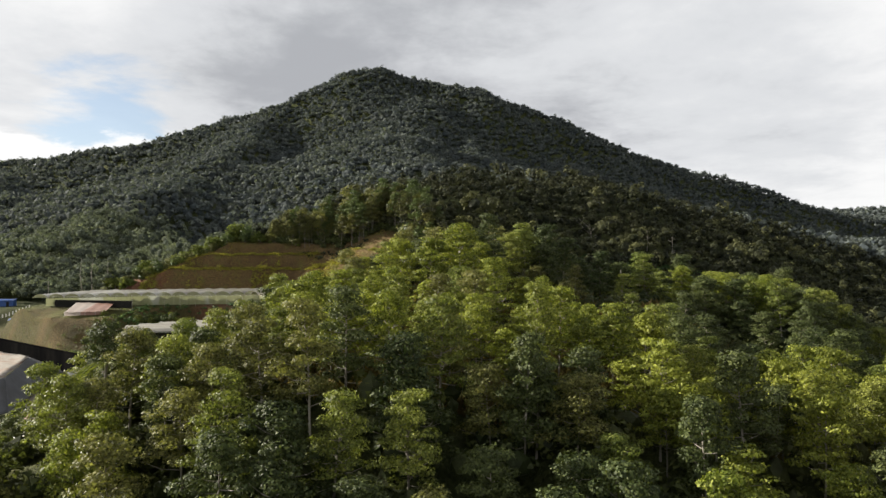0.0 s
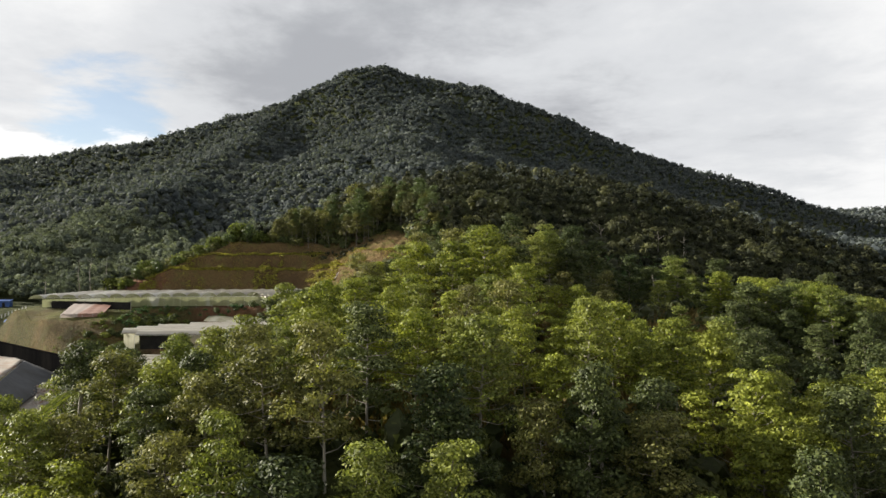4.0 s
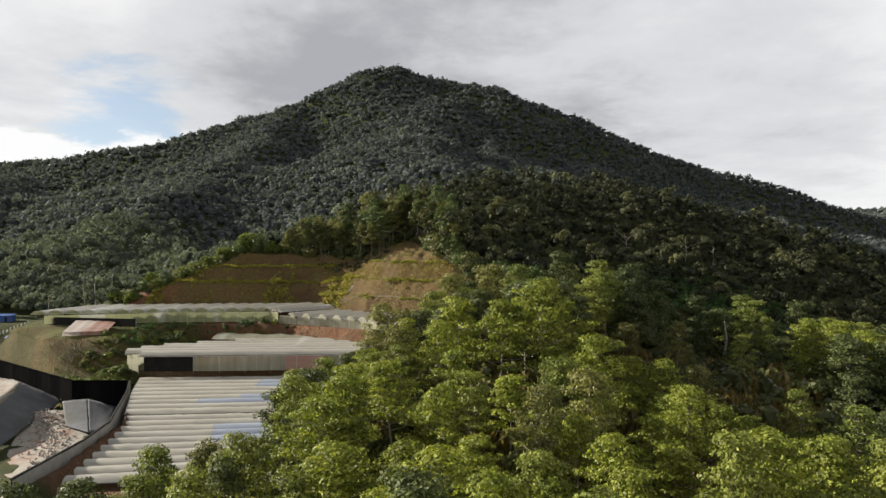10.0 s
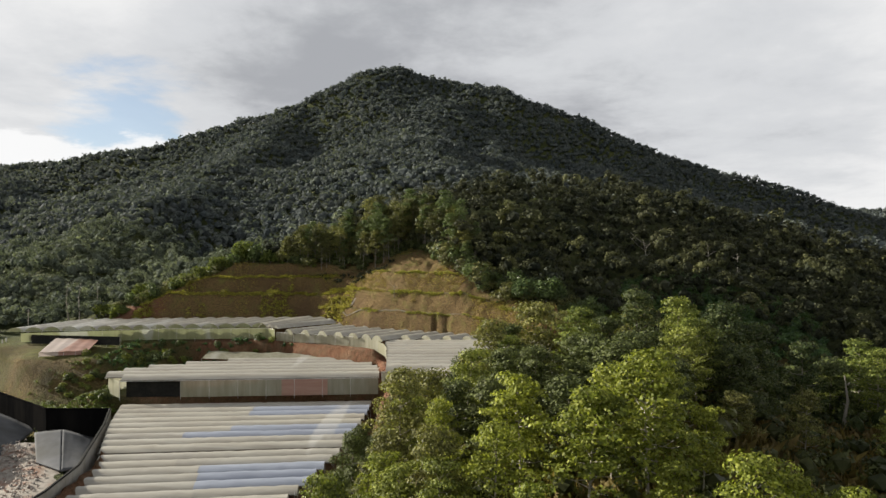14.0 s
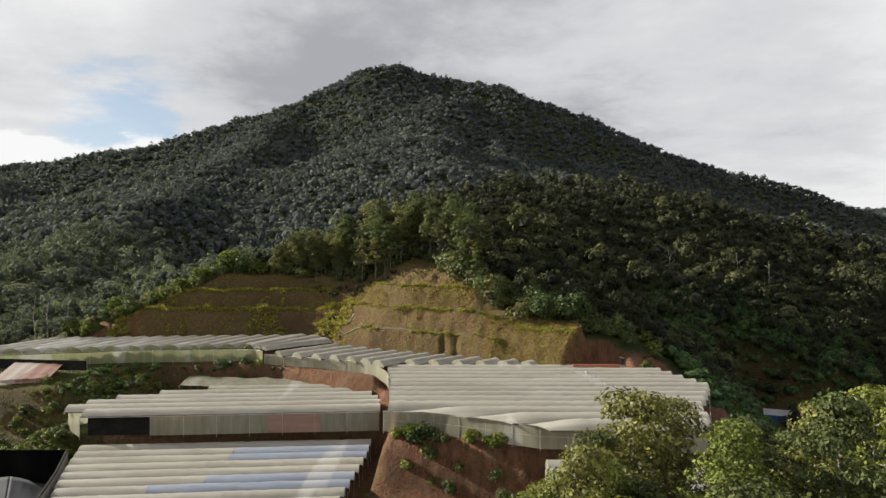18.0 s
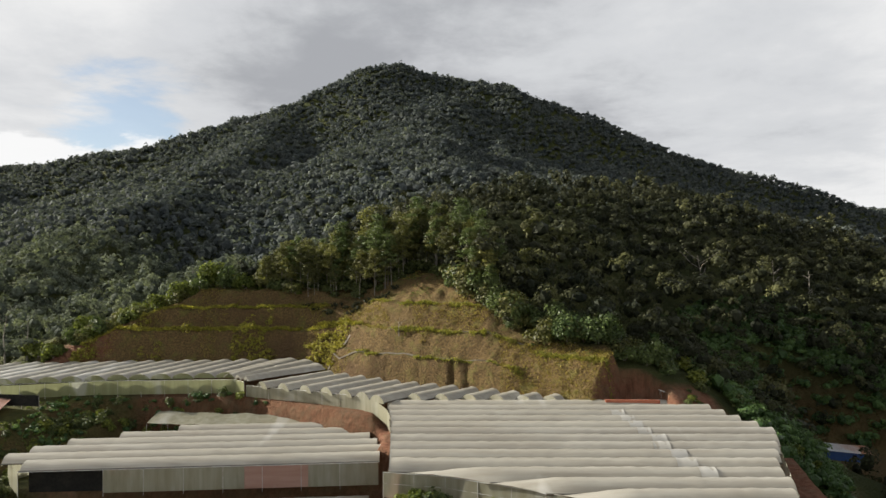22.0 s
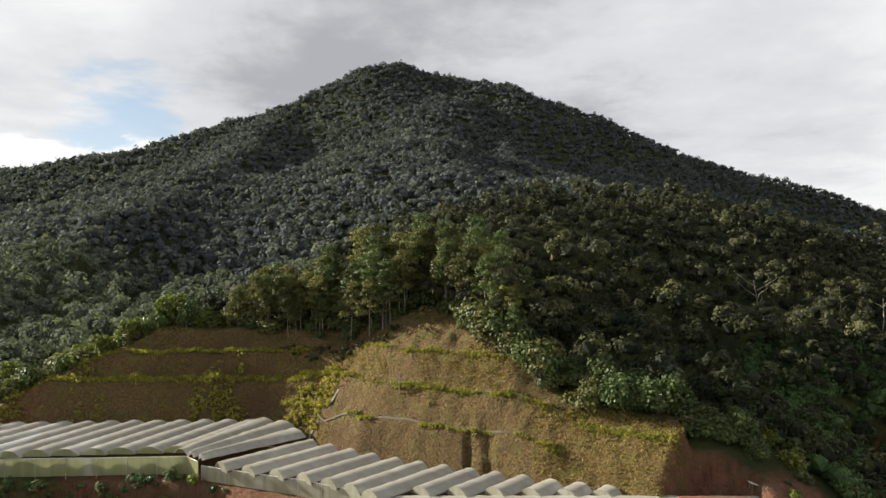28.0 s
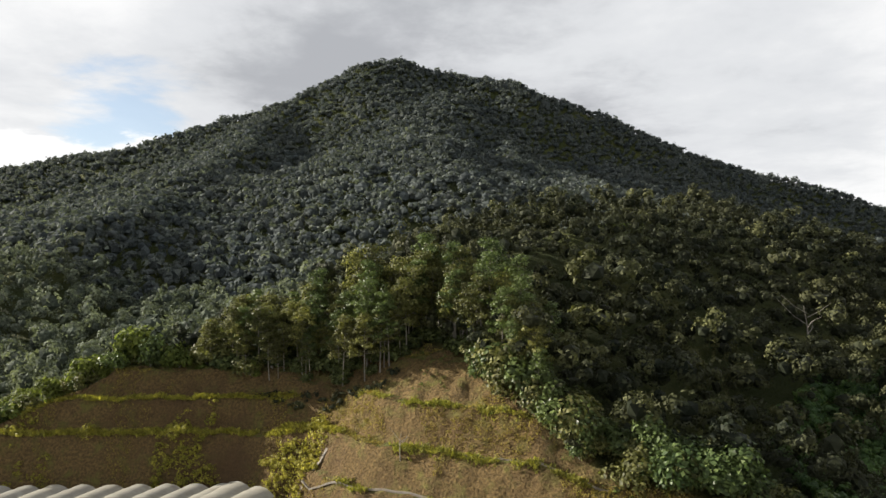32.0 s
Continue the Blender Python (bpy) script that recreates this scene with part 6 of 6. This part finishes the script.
    for b in np.linspace(0, 1, k):
        for a in np.linspace(-1, 1, 12):
            cx, cy, cz = np.interp(b, [0, 0.5, 1], [-109, -101, -86]), np.interp(b, [0, 0.5, 1], [189, 176, 148]), np.interp(b, [0, 0.3, 1], [22.5, 20.7, 20.2])
            v.append((cx + a * 7, cy + a * 3, cz + 0.5 * (1 - a * a) + rng.normal(0, 0.12)))
    i = np.arange(k * 12).reshape(k, 12)
    tagged(new("gully_earth", mesh_np("gully_earth", np.array(v), np.stack([i[:-1, :-1], i[:-1, 1:], i[1:, 1:], i[1:, :-1]], -1).reshape(-1, 4), M_STONE, True)), "pale stony earth along the gully of the pit", "earth", kind="structure")


def shed(name, label, x, y, size, turn, wall, roof, lean=0.35, base=None):
    """A small shed: walls, an overhanging corrugated roof, a dark slab for the shade of a doorway."""
    z = height(x, y) if base is None else base
    w, d, h = size
    root = tagged(new(name), label, "shed")
    root.matrix_basis = pose(x, y, z, 0, 0, math.degrees(turn))
    bm = bmesh.new()
    box(bm, (w, d, h), (0, 0, -0.3), 0, 0.03)
    part("wall", bm_mesh("wall", bm, wall), root)
    n = int(w / 0.3)
    v = []
    for i in range(n + 1):
        for s in (-1, 1):
            px = -w / 2 - 0.3 + (w + 0.6) * i / n
            v.append((px, s * (d / 2 + 0.4), h - 0.25 + lean * (s + 1) / 2 + 0.05 * (i % 2)))
    i = np.arange(n + 1) * 2
    f = np.stack([i[:-1], i[1:], i[1:] + 1, i[:-1] + 1], -1)
    ob = part("roof", mesh_np("roof", np.array(v), f, roof), root, "corrugated sheet roof")
    s = ob.modifiers.new("body", "SOLIDIFY")
    s.thickness = 0.04
    # no opening is cut: this slab paints the unlit inside
    bm = bmesh.new()
    box(bm, (0.9, 0.08, 1.9), (w * 0.2, -d / 2 - 0.03, -0.1))
    part("door", bm_mesh("door", bm, M_DARK), root, "dark slab standing for the shade of an open doorway")
    return root


def small_things():
    rng = np.random.default_rng(55)
    # pinkish film shelter on the slope, and the black net behind it
    r = tagged(new("seedling_shelter"), "low sloping shelter of faded pink film on posts", "shelter")
    tl, tr, br, bl = (np.array(p, float) for p in ((-127.9, 232.6, 41.3), (-114.8, 233.2, 41.3), (-113.5, 224.2, 39), (-125.2, 220.4, 39)))
    k = 16
    v = []
    for b in np.linspace(0, 1, k):
        for a in np.linspace(0, 1, k):
            p = (tl * (1 - a) + tr * a) * (1 - b) + (bl * (1 - a) + br * a) * b
            v.append(p + (0, 0, 0.10 * math.sin(a * 25) + rng.normal(0, 0.02)))
    i = np.arange(k * k).reshape(k, k)
    part("roof_film", mesh_np("roof_film", np.array(v), np.stack([i[:-1, :-1], i[:-1, 1:], i[1:, 1:], i[1:, :-1]], -1).reshape(-1, 4), M_FILM_PINK, True), r)
    part("side_film", film_wall([tuple(bl[:2]), tuple(br[:2])], 39.0, 37.9, M_FILM_PINK, rng), r)
    for a in np.linspace(0, 1, 5):
        for p in (tl * (1 - a) + tr * a, bl * (1 - a) + br * a):
            part("post", tube("post", [(p[0], p[1], height(p[0], p[1]) - 0.3), tuple(p)], 0.05, M_STEEL, 5), r)
    n = tagged(new("net_screen"), "black shade net screen on posts before the long tunnels", "screen")
    part("net", film_wall([(-138, 234.2), (-108, 231.5)], [42.2, 42.0], [39.6, 39.5], M_DARK, rng, name="net"), n)
    for t in np.linspace(0, 1, 8):
        px, py = -138 + 30 * t, 234.2 - 2.7 * t
        part("post", tube("post", [(px, py + 0.1, height(px, py) - 0.3), (px, py + 0.1, 42.3)], 0.06, M_POLE, 5), n)
    shed("blue_shed", "small blue sheet shed on the western field", -170, 259, (6.5, 4, 2.6), 0.3, M_BLUE, M_BLUE, 0.3)
    shed("blue_tank_shed", "low dark shed with a blue tarpaulin roof", -178, 262, (4, 3, 2.0), 0.2, M_DARK, M_BLUE, 0.2)
    tr_ = tagged(new("tarpaulin_heap"), "crumpled blue tarpaulin over a heap", "tarpaulin")
    bm = bmesh.new()
    bmesh.ops.create_icosphere(bm, subdivisions=3, radius=1.0)
    for vert in bm.verts:
        c = vert.co
        c *= 1 + 0.25 * noise.noise(c * 2.2)
        c.x, c.y, c.z = c.x * 2.2, c.y * 1.4, max(c.z, -0.3) * 0.9
    part("sheet", bm_mesh("sheet", bm, M_BLUE), tr_)
    tr_.location = (-158, 246, height(-158, 246) + 0.2)
    # white fence posts along the pit
    first = None
    for k in range(12):
        px, py = -166 + 0.8 * k, 245.5 + 0.72 * k
        if first is None:
            bm = bmesh.new()
            box(bm, (0.28, 0.28, 1.5), (0, 0, -0.3), 0, 0.03)
            first = tagged(new("fence_post", bm_mesh("fence_post", bm, M_WHITE)), "short white painted fence post beside the pit", "post", "white fence posts")
            first.location = (px, py, height(px, py))
        else:
            copy_thing(first, pose(px, py, height(px, py)))
    # poles
    for px, py, h in ((-151.5, 256, 9), (-113, 262.5, 0)):
        if h:
            p = tagged(new("utility_pole"), "plain grey utility pole behind the tunnels", "pole")
            p.location = (px, py, height(px, py))
            part("shaft", mesh_np("shaft", *tube_arrays([(0, 0, -0.5), (0, 0, h)], [0.14, 0.09], 8), M_POLE, True), p)
            bm = bmesh.new()
            box(bm, (1.4, 0.1, 0.12), (0, 0, h - 0.6))
            part("crossarm", bm_mesh("crossarm", bm, M_POLE), p)
    # sheds in the eastern valley
    s = shed("blue_shed", "long blue shed with a grey and rusty sheet roof", 87, 261, (11.5, 4.5, 2.6), -0.38, M_BLUE, M_ZINC, 0.7)
    bm = bmesh.new()
    box(bm, (2.2, 5.4, 0.06), (4.9, 0, 2.8), 0)
    bmesh.ops.rotate(bm, verts=bm.verts, cent=(4.9, 0, 2.8), matrix=Matrix.Rotation(0.13, 3, "X"))
    part("rusty_sheet", bm_mesh("rusty_sheet", bm, M_RUST), s, "rusty end sheet of the roof")
    for px, py in ((90.5, 240.5), (97, 238.5)):
        a = tagged(new("arched_shed"), "open arched shed with a dusty grey film roof", "shed", "arched sheds")
        z = height(px, py) + 2.0
        part("roof_film", tunnel_roof((px - 1.5, py - 4.5), (px + 1.5, py + 4.5), 6, 2.0, z, rng, M_FILM_GREY), a)
        part("back_film", tunnel_end((px - 1.5, py - 4.5), (px + 1.5, py + 4.5), 6, 2.0, z, 2.0, M_DARK, False), a)
        posts_along(a, [(px - 4.4, py - 3.7), (px - 1.4, py + 5.3)], z, z - 2.2, 3)
        posts_along(a, [(px + 1.4, py - 5.3), (px + 4.4, py + 3.7)], z, z - 2.2, 3)
    tagged(new("track", strip("track", [(70, 205), (76, 214), (83, 222), (88, 233)], 2.4, M_CONCRETE, 0.12)), "pale concrete track to the arched sheds", "track", kind="structure")
    # tank at the foot of the cliff, sheet roof and low wall by the raw pit
    t = tagged(new("water_tank"), "round grey plastic water tank at the foot of the cliff", "tank")
    t.location = (-23.6, 181.0, 25.2)
    prof = [(0, 2.9), (0.5, 2.85), (1.0, 2.55), (1.35, 2.1), (1.4, 1.2), (1.4, 0), (0, 0)]
    v = [(r_ * math.cos(a), r_ * math.sin(a), z_) for r_, z_ in prof for a in np.linspace(0, 2 * math.pi, 20, endpoint=False)]
    i = np.arange(len(prof) * 20).reshape(-1, 20)
    j = np.roll(i, -1, 1)
    part("body", mesh_np("body", np.array(v), np.stack([i[:-1], i[1:], j[1:], j[:-1]], -1).reshape(-1, 4), M_TANK, True), t)
    bm = bmesh.new()
    bmesh.ops.create_cone(bm, cap_ends=True, segments=16, radius1=0.35, radius2=0.3, depth=0.18, matrix=Matrix.Translation((0, 0, 2.95)))
    part("lid", bm_mesh("lid", bm, M_TANK), t)
    c = tagged(new("lean_to"), "small white sheet canopy on two posts by the raw bank", "canopy")
    bm = bmesh.new()
    box(bm, (2.7, 1.3, 0.07), (31.2, 229, 43.3), -0.05)
    for v in bm.verts:
        v.co.z -= 0.27 * (v.co.x - 31.2)
    part("roof", bm_mesh("roof", bm, M_WHITE), c)
    for dx, dy in ((-1.1, -0.5), (1.0, -0.5), (-1.1, 0.5)):
        part("post", tube("post", [(31.2 + dx, 229 + dy, min(height(31.2 + dx, 229 + dy), 42.6) - 0.3), (31.2 + dx, 229 + dy, 43.3 - 0.27 * dx)], 0.05, M_POLE, 5), c)
    bm = bmesh.new()
    box(bm, (11.5, 0.4, 2.4), (23.4, 226.4, 39.8), -0.02, 0.04)
    tagged(new("low_wall", bm_mesh("low_wall", bm, M_REDWALL)), "low rust-red wall along the foot of the raw pit", "wall")


near_trees()
palm()
bank_growth()
drains()
edge_trees()
young_growth()
bare_trees()
pond()
small_things()
